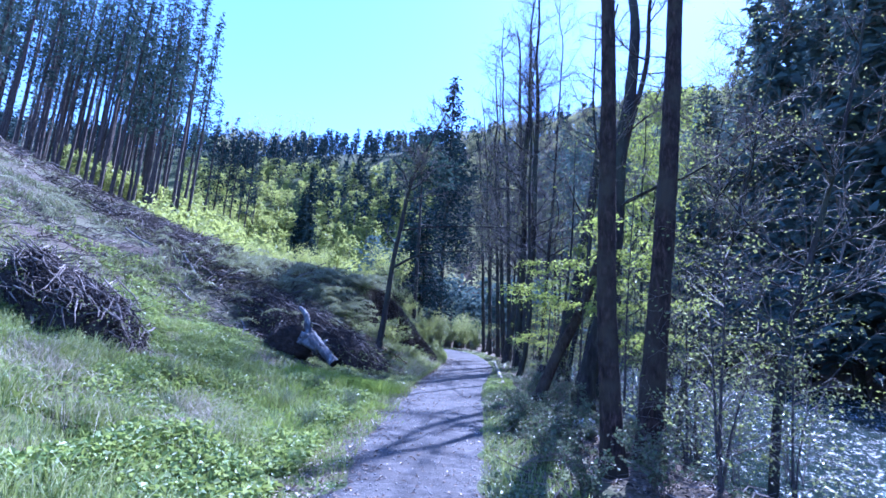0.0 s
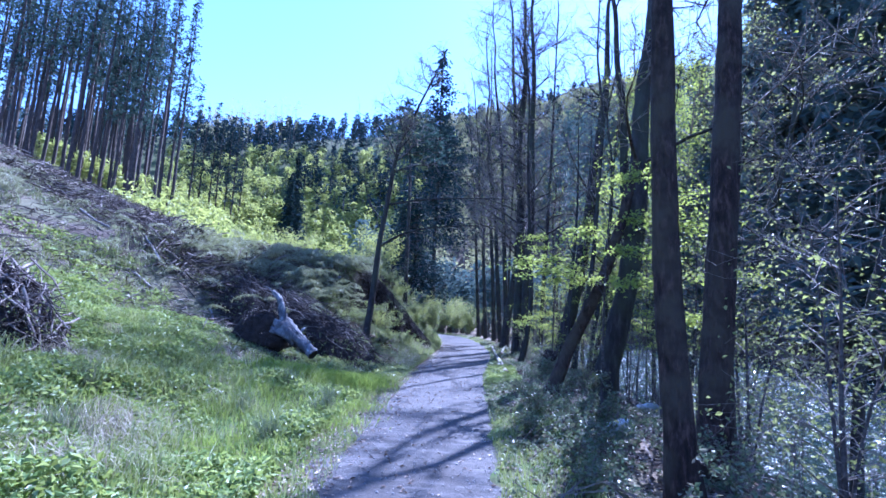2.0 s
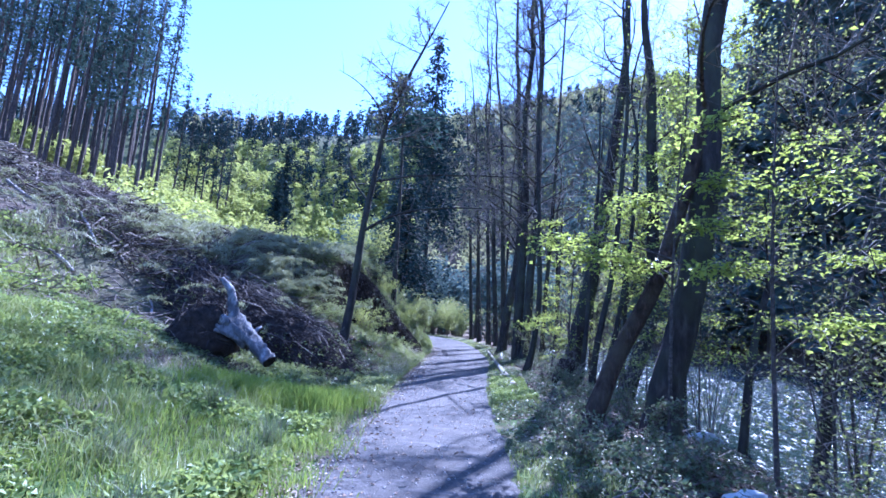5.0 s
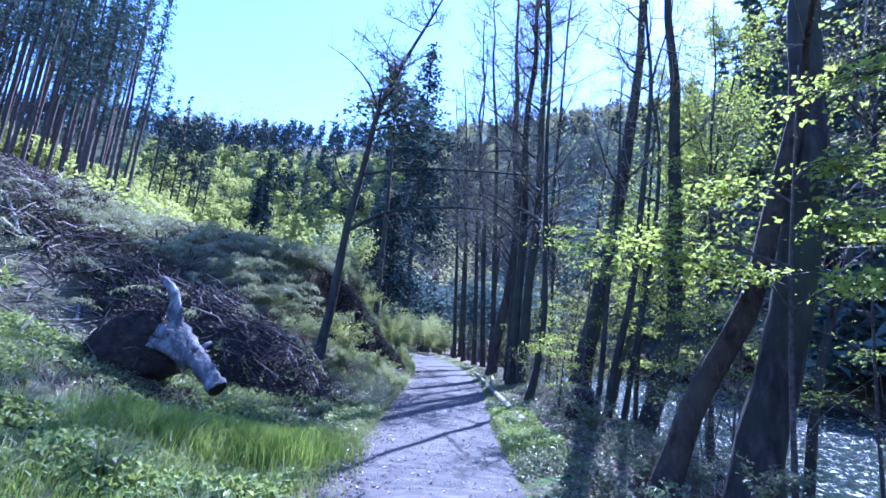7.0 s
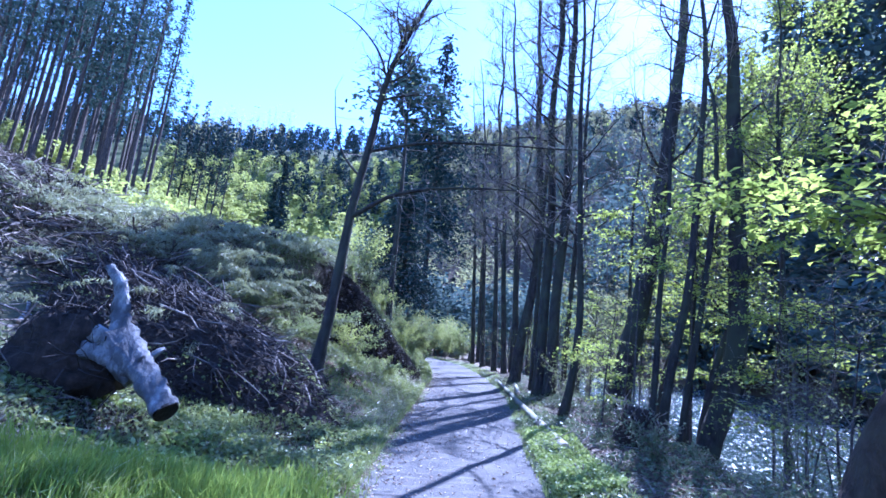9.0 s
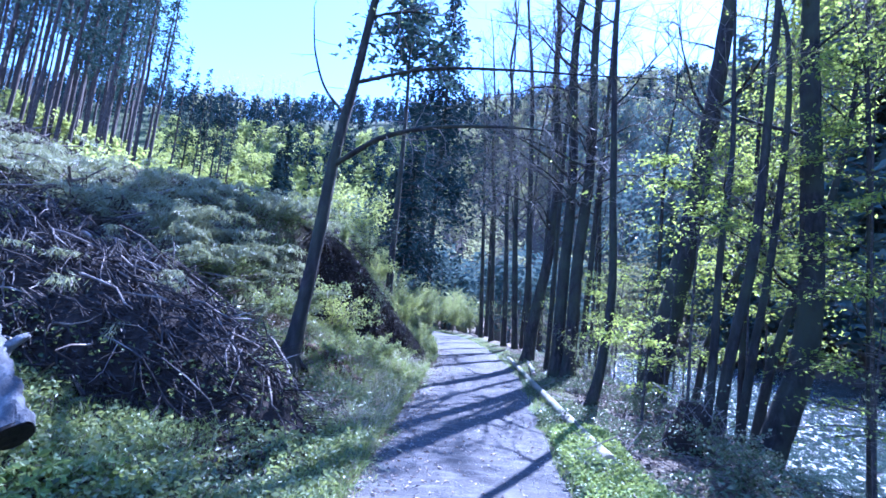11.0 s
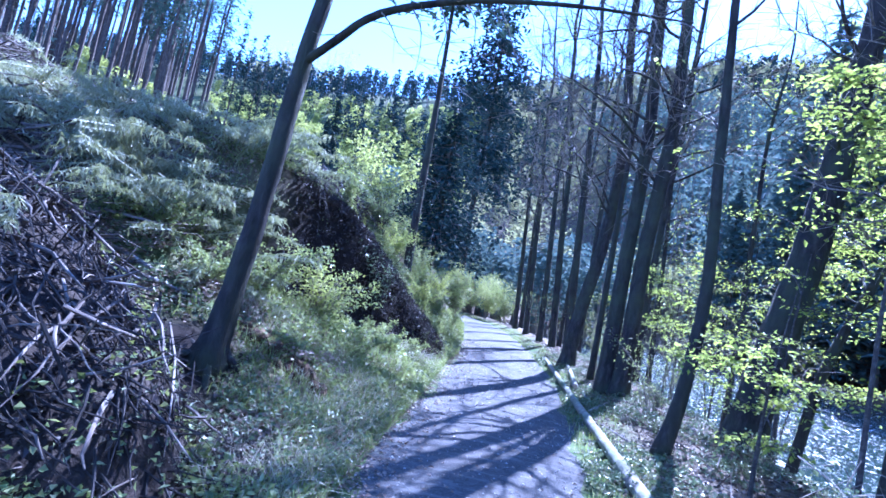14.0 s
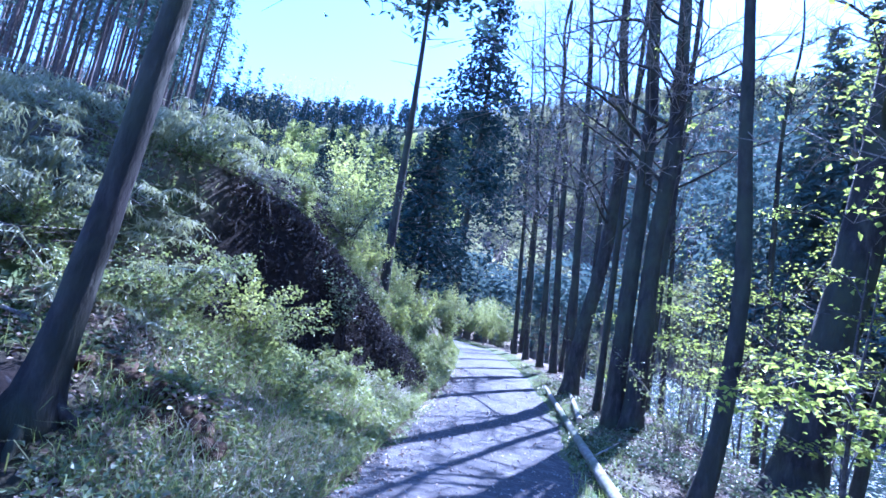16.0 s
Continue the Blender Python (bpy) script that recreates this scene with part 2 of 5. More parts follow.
def thing(name, base, label, category, group="", kind=""):
    ob = new(name)
    ob.location = base
    ob.empty_display_size = 0.2
    return tagged(ob, label, category, group, kind)


def part(name, heap, mat, parent, label="", smooth=False, kind=""):
    """Links a heap, given in the world, as one mesh under a thing."""
    ob = new(name, heap.mesh(name, mat, smooth, parent.location))
    ob.parent = parent
    return tagged(ob, label, "", "", kind)


def stuff(name, heap, mat, label, category, smooth=False):
    return tagged(new(name, heap.mesh(name, mat, smooth)), label, category, "", "stuff")


def tube(heap, pts, rads, seg=6, rough=0.0, rng=None, cap=False):
    """A round stem along a line of points."""
    pts, rads = np.asarray(pts, float), np.asarray(rads, float)
    n = len(pts)
    d = np.gradient(pts, axis=0)
    d /= np.linalg.norm(d, axis=1)[:, None] + 1e-9
    ref = np.zeros(3)
    ref[int(np.argmin(np.abs(d).max(axis=0)))] = 1.0
    a = np.cross(d, ref)
    a /= np.linalg.norm(a, axis=1)[:, None] + 1e-9
    b = np.cross(d, a)
    th = np.arange(seg) * 2 * np.pi / seg
    r = rads[:, None] * np.ones((1, seg))
    if rough:
        r = r * (1 + rough * (rng.random((n, seg)) - 0.5) + rough * 0.8 * np.sin(th * 3 + rng.random() * 6)[None] * 0.5)
    v = pts[:, None, :] + r[:, :, None] * (np.cos(th)[None, :, None] * a[:, None, :] + np.sin(th)[None, :, None] * b[:, None, :])
    i = np.arange(n - 1)[:, None] * seg
    j = np.arange(seg)[None, :]
    k = (j + 1) % seg
    f = np.stack([i + j, i + k, i + seg + k, i + seg + j], -1).reshape(-1, 4)
    v = v.reshape(-1, 3)
    if cap:
        v = np.concatenate([v, pts[:1], pts[-1:]])
        c0, c1 = n * seg, n * seg + 1
        j = np.arange(0, seg, 2)
        low = np.stack([np.full(len(j), c0), (j + 2) % seg, (j + 1) % seg, j], -1)
        e = (n - 1) * seg
        high = np.stack([np.full(len(j), c1), e + j, e + (j + 1) % seg, e + (j + 2) % seg], -1)
        f = np.concatenate([f, low, high])
    heap.add(v, f)


def spline(pts, step):
    """A smooth line through points."""
    pts = np.asarray(pts, float)
    seg = np.linalg.norm(np.diff(pts, axis=0), axis=1)
    s = np.concatenate([[0], np.cumsum(seg)])
    u = np.linspace(0, s[-1], max(3, int(s[-1] / step) + 1))
    tang = np.gradient(pts, s, axis=0)
    k = np.clip(np.searchsorted(s, u, side="right") - 1, 0, len(pts) - 2)
    h = (s[k + 1] - s[k])[:, None]
    t = ((u - s[k])[:, None]) / h
    return ((2 * t**3 - 3 * t**2 + 1) * pts[k] + (t**3 - 2 * t**2 + t) * h * tang[k] + (-2 * t**3 + 3 * t**2) * pts[k + 1] + (t**3 - t**2) * h * tang[k + 1])


def leaves(heap, pos, length, width, rng, up=0.5, flat=None, droop=0.0):
    """One folded leaf of four corners at each position."""
    pos = np.asarray(pos, float)
    n = len(pos)
    d = rng.normal(size=(n, 3))
    d[:, 2] = d[:, 2] * (1 - up) - droop
    d /= np.linalg.norm(d, axis=1)[:, None] + 1e-9
    if flat is None:
        nrm = rng.normal(size=(n, 3)) + np.array([0, 0, up * 2])
    else:
        nrm = rng.normal(size=(n, 3)) * flat + np.array([0, 0, 1.0])
    s = np.cross(d, nrm)
    s /= np.linalg.norm(s, axis=1)[:, None] + 1e-9
    ln = (length * (0.6 + 0.8 * rng.random(n)))[:, None]
    wd = (width * (0.6 + 0.8 * rng.random(n)))[:, None]
    fold = np.cross(s, d) * wd * 0.3
    v = np.stack([pos, pos + d * ln * 0.5 + s * wd * 0.5 + fold, pos + d * ln, pos + d * ln * 0.5 - s * wd * 0.5 + fold], 1).reshape(-1, 3)
    heap.add(v, np.arange(4 * n).reshape(n, 4))


def blades(heap, pos, height, width, rng, lean=0.35):
    """Grass blades, each bent once."""
    pos = np.asarray(pos, float)
    n = len(pos)
    a = rng.random(n) * 2 * np.pi
    side = np.stack([np.cos(a), np.sin(a), np.zeros(n)], 1)
    bend = rng.normal(size=(n, 3)) * lean
    bend[:, 2] = 0
    h = (height * (0.5 + rng.random(n)))[:, None]
    w = (width * (0.6 + 0.8 * rng.random(n)))[:, None]
    up = np.array([[0, 0, 1.0]])
    midp = pos + up * h * 0.55 + bend * h * 0.35
    tip = pos + up * h * (0.95 - 0.3 * np.linalg.norm(bend, axis=1)[:, None]) + bend * h
    v = np.stack([pos - side * w * 0.5, pos + side * w * 0.5, midp + side * w * 0.45, midp - side * w * 0.45, tip, tip + side * w * 0.1], 1).reshape(-1, 3)
    i = np.arange(n)[:, None] * 6
    heap.add(v, np.concatenate([i + np.array([[0, 1, 2, 3]]), i + np.array([[3, 2, 5, 4]])]))


def hashed(ix, iy, seed):
    h = (ix.astype(np.int64) * 374761393 + iy.astype(np.int64) * 668265263 + seed * 974711) & 0x7FFFFFFF
    h = ((h ^ (h >> 13)) * 1274126177) & 0x7FFFFFFF
    return ((h ^ (h >> 16)) & 0xFFFF) / 65535.0


def bumps(x, y, size, seed=0):
    """Smooth random relief between -1 and 1."""
    x, y = np.asarray(x, float) / size, np.asarray(y, float) / size
    ix, iy = np.floor(x), np.floor(y)
    fx, fy = x - ix, y - iy
    fx, fy = fx * fx * (3 - 2 * fx), fy * fy * (3 - 2 * fy)
    a, b = hashed(ix, iy, seed), hashed(ix + 1, iy, seed)
    c, d = hashed(ix, iy + 1, seed), hashed(ix + 1, iy + 1, seed)
    return ((a + (b - a) * fx) * (1 - fy) + (c + (d - c) * fx) * fy) * 2 - 1


def rise(a, b, v):
    t = np.clip((np.asarray(v, float) - a) / (b - a), 0, 1)
    return t * t * (3 - 2 * t)


# ---- lie of the land ----
def path_left(y):
    return np.interp(y, [-40, 4, 8, 14, 18, 21, 24.6, 28, 33, 44, 50, 60, 80], [-1.0, -0.95, -1.08, -0.88, -0.68, -0.47, -0.28, -0.02, 0.1, -0.1, -0.8, -4, -14])


def path_right(y):
    return np.interp(y, [-40, 4, 6, 9, 14, 16, 18.4, 22, 25, 29, 37, 44, 50, 60, 80], [0.7, 0.7, 0.76, 0.98, 1.26, 1.42, 1.72, 2.2, 2.55, 2.75, 2.85, 2.6, 1.9, -1, -10])


def bank_nose(x, y, d):
    """Nought before and one behind the steep eroded face of the bank."""
    return rise(-0.22, 0.22, y - 26.3 + 1.9 * np.minimum(d, 3.2) + 0.4 * bumps(x, y, 0.8, 12))


def shaded_scar(x, y, d):
    """One on the eroded face and tree-foot hollow: bare soil with painted shade."""
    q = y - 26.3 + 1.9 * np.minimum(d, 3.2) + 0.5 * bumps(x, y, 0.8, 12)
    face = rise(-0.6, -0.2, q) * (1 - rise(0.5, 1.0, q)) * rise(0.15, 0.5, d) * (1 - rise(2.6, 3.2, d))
    # Dark patch standing in for the shaded hollow at the tree's foot.
    hollow_shade = 1 - rise(0.35, 0.7, np.hypot((x + 2.75) / 1.3, y - 17.7) + 0.2 * bumps(x, y, 0.3, 14))
    return np.maximum(face, hollow_shade)


def land(x, y):
    """Height of the ground: path at nought, hillside to one side, river to the other, hills ahead."""
    x, y = np.asarray(x, float), np.asarray(y, float)
    d, e = path_left(y) - x, x - path_right(y)
    gentle = np.interp(d, [0, 1, 2, 3, 4.2, 6.5, 10, 20, 45, 80, 150, 600], [0, 0.07, 0.24, 0.48, 0.8, 1.5, 2.9, 6.8, 17.3, 31, 54, 110])
    low = np.interp(d, [0, 0.2, 0.5, 1, 1.7, 2.3, 2.8, 4, 6, 8.6, 14, 20, 45, 80, 150, 600], [0, 0.05, 0.28, 0.55, 0.92, 1.25, 1.55, 2.2, 2.9, 3.6, 5.1, 7.1, 16.6, 30, 54, 110])
    high = np.interp(d, [0, 0.2, 0.6, 1.0, 1.6, 2.3, 2.8, 4, 6, 8.6, 14, 20, 45, 80, 150, 600], [0, 0.1, 0.6, 1.2, 2.05, 2.95, 3.2, 3.4, 3.6, 3.9, 5.2, 7.2, 16.6, 30, 54, 110])
    nose = bank_nose(x, y, d)
    q = y - 26.3 + 1.9 * np.minimum(d, 3.2)
    low = low * (1 - 0.35 * np.exp(-(((q + 0.9) / 0.9) ** 2)) * (d < 3.2))
    bank = low + (high - low) * nose
    s = rise(15.3, 19.5, y)
    left = gentle + (bank - gentle) * s
    far = 14 + 0.33 * np.clip(y, 0, 62)
    over = np.maximum(e - far, 0)
    right = np.interp(e, [0, 0.6, 1.5, 2.6, 3.3, 4.2, 5.0, 7], [0, 0.07, 0.14, 0.12, -0.08, -0.65, -1.0, -1.5]) + np.interp(over, [0, 2, 5, 12, 60, 140, 600], [0, 1.0, 2.1, 5.5, 44, 96, 180])
    side = np.where(d > 0, left, np.where(e > 0, right, 0.0))
    hill = np.interp(x / np.maximum(y, 60), [-0.6, -0.42, -0.22, 0, 0.2, 0.4, 0.55, 0.9], [101, 103, 111, 119, 131, 142, 147, 153]) * rise(78, 300, y)
    z = np.where(hill > 0.01, np.maximum(side, hill - 1.6), side) + 0.12 * np.minimum(np.maximum(side, 0), hill)
    off = np.clip(np.maximum(d, e), 0, None)
    z = z + np.minimum(off * 0.12, 0.1) * bumps(x, y, 0.7, 3) + np.minimum(off * 0.05, 0.25) * bumps(x, y, 2.6, 5) + np.minimum(off * 0.012, 3.0) * bumps(x, y, 22, 7)
    crown = np.clip(-np.maximum(d, e), 0, 1)
    return z + 0.02 * crown + 0.012 * bumps(x, y, 0.5, 9) * np.minimum(crown * 3, 1)


WATER_Z = -0.72


def on_land(x, y, lift=0.0):
    return np.stack([x, y, land(x, y) + lift], -1)


def spread(fine_from, fine_to, step, lo, hi, grow=1.12):
    a, s, up = fine_to, step, []
    while a < hi:
        s *= grow
        a += s
        up.append(a)
    b, s, down = fine_from, step, []
    while b > lo:
        s *= grow
        b -= s
        down.append(b)
    return np.array(down[::-1] + list(np.arange(fine_from, fine_to + 1e-6, step)) + up)


def sheet(name, xs, ys, height, mat, cover=None, smooth=True):
    gx, gy = np.meshgrid(xs, ys)
    v = np.stack([gx, gy, height(gx, gy)], -1).reshape(-1, 3)
    nx, ny = len(xs), len(ys)
    i = (np.arange(ny - 1)[:, None] * nx + np.arange(nx - 1)[None, :]).ravel()
    h = Heap()
    h.add(v, np.stack([i, i + 1, i + nx + 1, i + nx], -1))
    me = h.mesh(name, mat, smooth)
    if cover:
        a = me.color_attributes.new("cover", "FLOAT_COLOR", "POINT")
        a.data.foreach_set("color", cover(v[:, 0], v[:, 1]).astype(np.float32).ravel())
    return new(name, me)


def cover_of(x, y):
    """What grows: red for felled brushwood, green for leaf litter, blue for sunny meadow; alpha for soil with painted
    shade.
    """
    d, e = path_left(y) - x, x - path_right(y)
    wob = bumps(x, y, 3.0, 21) * 1.2
    felled = rise(6.0, 8.5, d + wob - np.interp(y, [0, 12, 15], [4, 1, -3])) * rise(-12, 10, y) * (1 - rise(42, 60, y) * (1 - rise(0.5, 0.62, d / np.maximum(y, 1)))) * (1 - rise(110, 150, y))
    litter = np.maximum(rise(0.6, 1.6, e + 0.3 * wob), rise(15, 19, y) * (d > 0) * (d < 3) * 0.8 * (0.5 + 0.5 * bumps(x, y, 1.1, 4)))
    meadow = rise(44, 62, y) * (d > 3) * (1 - rise(0.5, 0.62, d / np.maximum(y, 1))) * (1 - rise(150, 190, y))
    shade_soil = shaded_scar(x, y, d)
    return np.stack([felled, np.clip(litter, 0, 1), meadow, shade_soil], -1)


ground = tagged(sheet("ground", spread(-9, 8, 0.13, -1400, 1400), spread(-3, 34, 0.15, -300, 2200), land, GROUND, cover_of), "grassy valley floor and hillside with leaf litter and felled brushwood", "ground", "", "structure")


def build_path():
    ys = np.arange(-12, 62, 0.14)
    us = np.linspace(0, 1, 22)
    gy = np.repeat(ys[:, None], len(us), 1)
    lo = path_left(ys) + 0.24 * bumps(ys, ys * 0, 0.9, 31) + 0.07 * bumps(ys, ys * 0, 0.3, 32) - 0.03
    hi = path_right(ys) + 0.14 * bumps(ys, ys * 0, 0.8, 33) + 0.06 * bumps(ys, ys * 0, 0.27, 34) + 0.03
    gx = lo[:, None] + (hi - lo)[:, None] * us[None]
    edge = np.minimum(us, 1 - us)[None] * np.ones_like(gx)
    z = land(gx, gy) + np.where(edge < 0.01, -0.012, 0.014)
    v = np.stack([gx, gy, z], -1).reshape(-1, 3)
    n = len(us)
    i = (np.arange(len(ys) - 1)[:, None] * n + np.arange(n - 1)[None]).ravel()
    h = Heap()
    h.add(v, np.stack([i, i + 1, i + n + 1, i + n], -1))
    return tagged(new("path", h.mesh("path", PATH_MAT, True)), "pale grey compacted gravel footpath with worn ragged edges", "path", "", "structure")


build_path()


def ripples(x, y):
    near = 1 - rise(60, 95, np.hypot(x, y - 10))
    chop = hashed(np.floor(x * 40), np.floor(y * 40), 44) - 0.5
    return WATER_Z + near * (0.03 * bumps(x * 0.8 + y * 0.3, y, 0.5, 41) + 0.075 * chop) + 0.02 * bumps(x, y, 1.6, 43)


water = tagged(sheet("water", spread(4.3, 20, 0.13, 1.5, 130, 1.12), spread(2, 34, 0.13, -120, 105, 1.12), ripples, WATER, None, False), "shallow glittering river water with small ripples", "river", "", "structure")


# ---- trees ----
def limb_set(wood, tips, rng, line, rads, z_from, count, reach, rise_by=0.6, seg=5, side=None, owner=None, bark=None):
    """Bare limbs with twigs along the upper part of a trunk; tips gets the places for leaves."""
    z = line[:, 2]
    ok = np.where(z >= z_from)[0]
    if len(ok) < 2:
        return
    for i in rng.choice(ok[:-1], count):
        a = rng.random() * 2 * np.pi if side is None else side + rng.normal() * 0.7
        f = (i - ok[0]) / max(1, len(ok))
        ln = reach * (0.45 + 0.75 * rng.random()) * (1 - 0.45 * f)
        d = np.array([np.cos(a), np.sin(a), rise_by * (0.5 + rng.random())])
        d /= np.linalg.norm(d)
        n = 6
        p = [line[i]]
        for k in range(n):
            d = d + rng.normal(size=3) * 0.16 + np.array([0, 0, 0.05])
            d /= np.linalg.norm(d)
            p.append(p[-1] + d * ln / n)
        p = np.array(p)
        r0 = min(rads[i] * 0.45, 0.02 + ln * 0.009)
        if owner is None:
            tube(wood, p, np.linspace(r0, 0.004, n + 1), seg)
        else:
            one = Heap()
            tube(one, p, np.linspace(r0, 0.004, n + 1), seg)
            part("limb", one, bark, owner, "", True)
        for k in (2, 3, 4, 5):
            g = d * 0.55 + rng.normal(size=3) * 0.55 + np.array([0, 0, 0.2])
            g /= np.linalg.norm(g)
            m = ln * (0.3 + 0.3 * rng.random())
            w = p[k] + np.outer(np.linspace(0, m, 4), g) + np.cumsum(rng.normal(size=(4, 3)) * 0.05 * m, axis=0) * np.array([[0], [1], [1], [1]])
            tube(wood, w, np.linspace(r0 * 0.45, 0.004, 4), 3)
            for j in (1, 2, 3):
                for _ in range(2):
                    e = g * 0.6 + rng.normal(size=3) * 0.5
                    q = np.array([w[j], w[j] + e / np.linalg.norm(e) * m * 0.4])
                    tube(wood, q, [0.007, 0.003], 3)
                    tips += [(q[0] + q[1]) / 2, q[1]]
        for k in range(1, n + 1):
            for _ in range(3):
                e = d * 0.5 + rng.normal(size=3) * 0.6
                e[2] += 0.15
                e /= np.linalg.norm(e)
                m = ln * (0.16 + 0.26 * rng.random())
                q = np.array([p[k], p[k] + e * m])
                tube(wood, q, [0.009, 0.003], 3)
                tips.append((q[0] + q[1]) / 2)
                tips.append(q[1])


def riverside_tree(base, line, radius, height, label, mat, seed, limbs=14, reach=2.4, leafy=0, start=3.2, flare=1.5, z_twist=0.25, leaf=0.075, leaf_mat=None, up_to=0.12):
    """A tall bare broadleaf tree; line is its lean as (x, z) steps at one depth."""
    rng = np.random.default_rng(seed)
    bx, by = base
    gz = float(land(bx, by))
    pts = [(bx, by, gz - 0.12)] + [(x, by + rng.normal() * 0.04, z) for x, z in line]
    lx, lz = line[-1]
    px, pz = line[-2]
    slope = np.clip((lx - px) / max(0.5, lz - pz), -0.08, up_to)
    z = lz
    while z < height:
        z += 2.0
        lx += slope * 2 + rng.normal() * 0.12
        pts.append((lx, by + rng.normal() * z_twist, z))
    run = spline(pts, 0.28)
    h = run[:, 2] - gz
    rads = radius * np.clip(1 - h / (height * 1.12), 0.06, 1) ** 0.8 * (1 + (flare - 1) * np.exp(-np.maximum(h, 0) / 0.28))
    t = thing("broadleaf_tree", (bx, by, gz), label, "tree", "riverside trees")
    trunk = Heap()
    tube(trunk, run, rads, 14, 0.13, rng, True)
    part("trunk", trunk, mat, t, "", True)
    wood, tips = Heap(), []
    limb_set(wood, tips, rng, run, rads, start, int(limbs * 0.9), reach * 1.15, 0.6, 5, None, t, mat)
    if wood.n:
        part("twig_tangle", wood, TWIG, t, "thin bare twigs", False, "stuff")
    if leafy and tips:
        fo = Heap()
        tp = np.array(tips)
        pos = tp[rng.integers(0, len(tp), leafy)] + rng.normal(size=(leafy, 3)) * 0.13
        leaves(fo, pos, leaf, leaf * 0.66, rng)
        part("foliage", fo, leaf_mat or BEECH, t, "sparse young leaves", False, "stuff")
    return t


riverside_tree((2.3, 6.3), [(2.27, 0.7), (2.25, 1.4), (2.22, 3.1), (2.21, 4.8), (2.2, 6.5)], 0.135, 15, "dark slender alder trunk rising beside the path edge", BARK_RED, 11, 12, 2.2, 120, 4.5)
riverside_tree((3.18, 7.4), [(3.22, 0.8), (3.32, 1.8), (3.46, 3.5), (3.6, 5.4), (3.72, 7.5)], 0.178, 17, "stout brown alder trunk on the river bank", BARK_RED, 12, 14, 2.6, 160, 4.2)
riverside_tree((2.2, 11.4), [(2.69, 1.2), (3.14, 2.2), (3.58, 3.3), (3.98, 4.8)], 0.125, 13, "reddish leaning alder trunk growing towards the river", BARK_RED, 13, 9, 2.0, 120, 3.8)
riverside_tree((3.36, 11.55), [(3.46, 0.8), (3.6, 1.4), (3.8, 2.3), (4.03, 3.9), (4.2, 6.2)], 0.225, 17, "thick dark alder trunk on the river bank", BARK, 14, 14, 2.6, 260, 2.6)
riverside_tree((4.95, 21.6), [(5.15, 1.2), (5.7, 3.7), (6.35, 7.7), (6.7, 10.5)], 0.3, 18, "thick leaning alder trunk with rough dark bark", BARK, 15, 22, 2.8, 300, 4.0)
riverside_tree((5.72, 18.8), [(6.09, 0.6), (6.35, 1.2), (6.56, 2.2), (6.63, 3.6), (6.66, 5.5), (6.58, 7.5)], 0.23, 17, "dark alder trunk with a swept curved foot", BARK, 16, 12, 2.6, 200, 4.5, 1.15)
riverside_tree((4.6, 18.3), [(4.75, 1.0), (5.2, 3.3), (5.4, 5.6), (5.6, 9.5)], 0.095, 15, "slim dark alder stem of a riverside clump", BARK, 17, 9, 2.0, 80, 4.0, 1.2)
riverside_tree((5.2, 18.7), [(5.35, 1.0), (5.75, 3.4), (6.1, 7.7)], 0.075, 13, "slim dark alder stem of a riverside clump", BARK, 18, 8, 1.8, 120, 3.0, 1.2)
riverside_tree((4.2, 18.0), [(4.3, 1.0), (4.45, 3.2), (4.6, 4.8)], 0.07, 9, "thin alder stem of a riverside clump", BARK, 19, 7, 1.4, 60, 2.6, 1.2)
riverside_tree((3.12, 20.3), [(3.3, 0.8), (3.48, 2.1), (3.42, 4.9), (3.3, 8.5)], 0.1, 14, "slim straight alder stem at the path side", BARK, 20, 9, 1.6, 40, 3.6, 1.5)
riverside_tree((4.0, 25.0), [(4.05, 1.5), (4.12, 3.7), (4.28, 6.4), (4.3, 11.9)], 0.2, 23, "tall bare alder trunk in the riverside row", BARK, 21, 36, 2.9, 160, 4.5)
riverside_tree((3.72, 25.4), [(3.72, 1.5), (3.76, 2.9), (3.86, 6.4), (3.74, 12.0)], 0.2, 22, "tall bare alder trunk in the riverside row", BARK, 22, 36, 2.9, 160, 4.5)
riverside_tree((3.7, 30.0), [(3.95, 2.2), (4.29, 4.3), (4.5, 7.8), (4.1, 13.0)], 0.24, 23, "leaning alder trunk forked towards its top", BARK, 23, 32, 2.8, 200, 4.5)
FAR_ROW = [(4.3, 33, -0.05, 0.17, 24), (4.3, 36.5, -0.07, 0.17, 25), (4.2, 40, -0.05, 0.17, 26), (3.9, 44, -0.06, 0.18, 27), (3.6, 48.5, -0.06, 0.18, 28), (5.6, 29, 0.05, 0.12, 29),
           (6.6, 41, 0.0, 0.16, 31), (4.6, 54, -0.03, 0.2, 32), (3.9, 27.4, 0.02, 0.09, 35), (4.9, 38, 0.02, 0.1, 37)]
for x, y, lean, r, seed in FAR_ROW:
    riverside_tree((x, y), [(x + lean * 2, 2.2), (x + lean * 6, 6), (x + lean * 11, 11)], r, 24, "tall bare alder trunk in the riverside row", BARK, seed, 30, 2.9, 260, 6.0, 1.3)


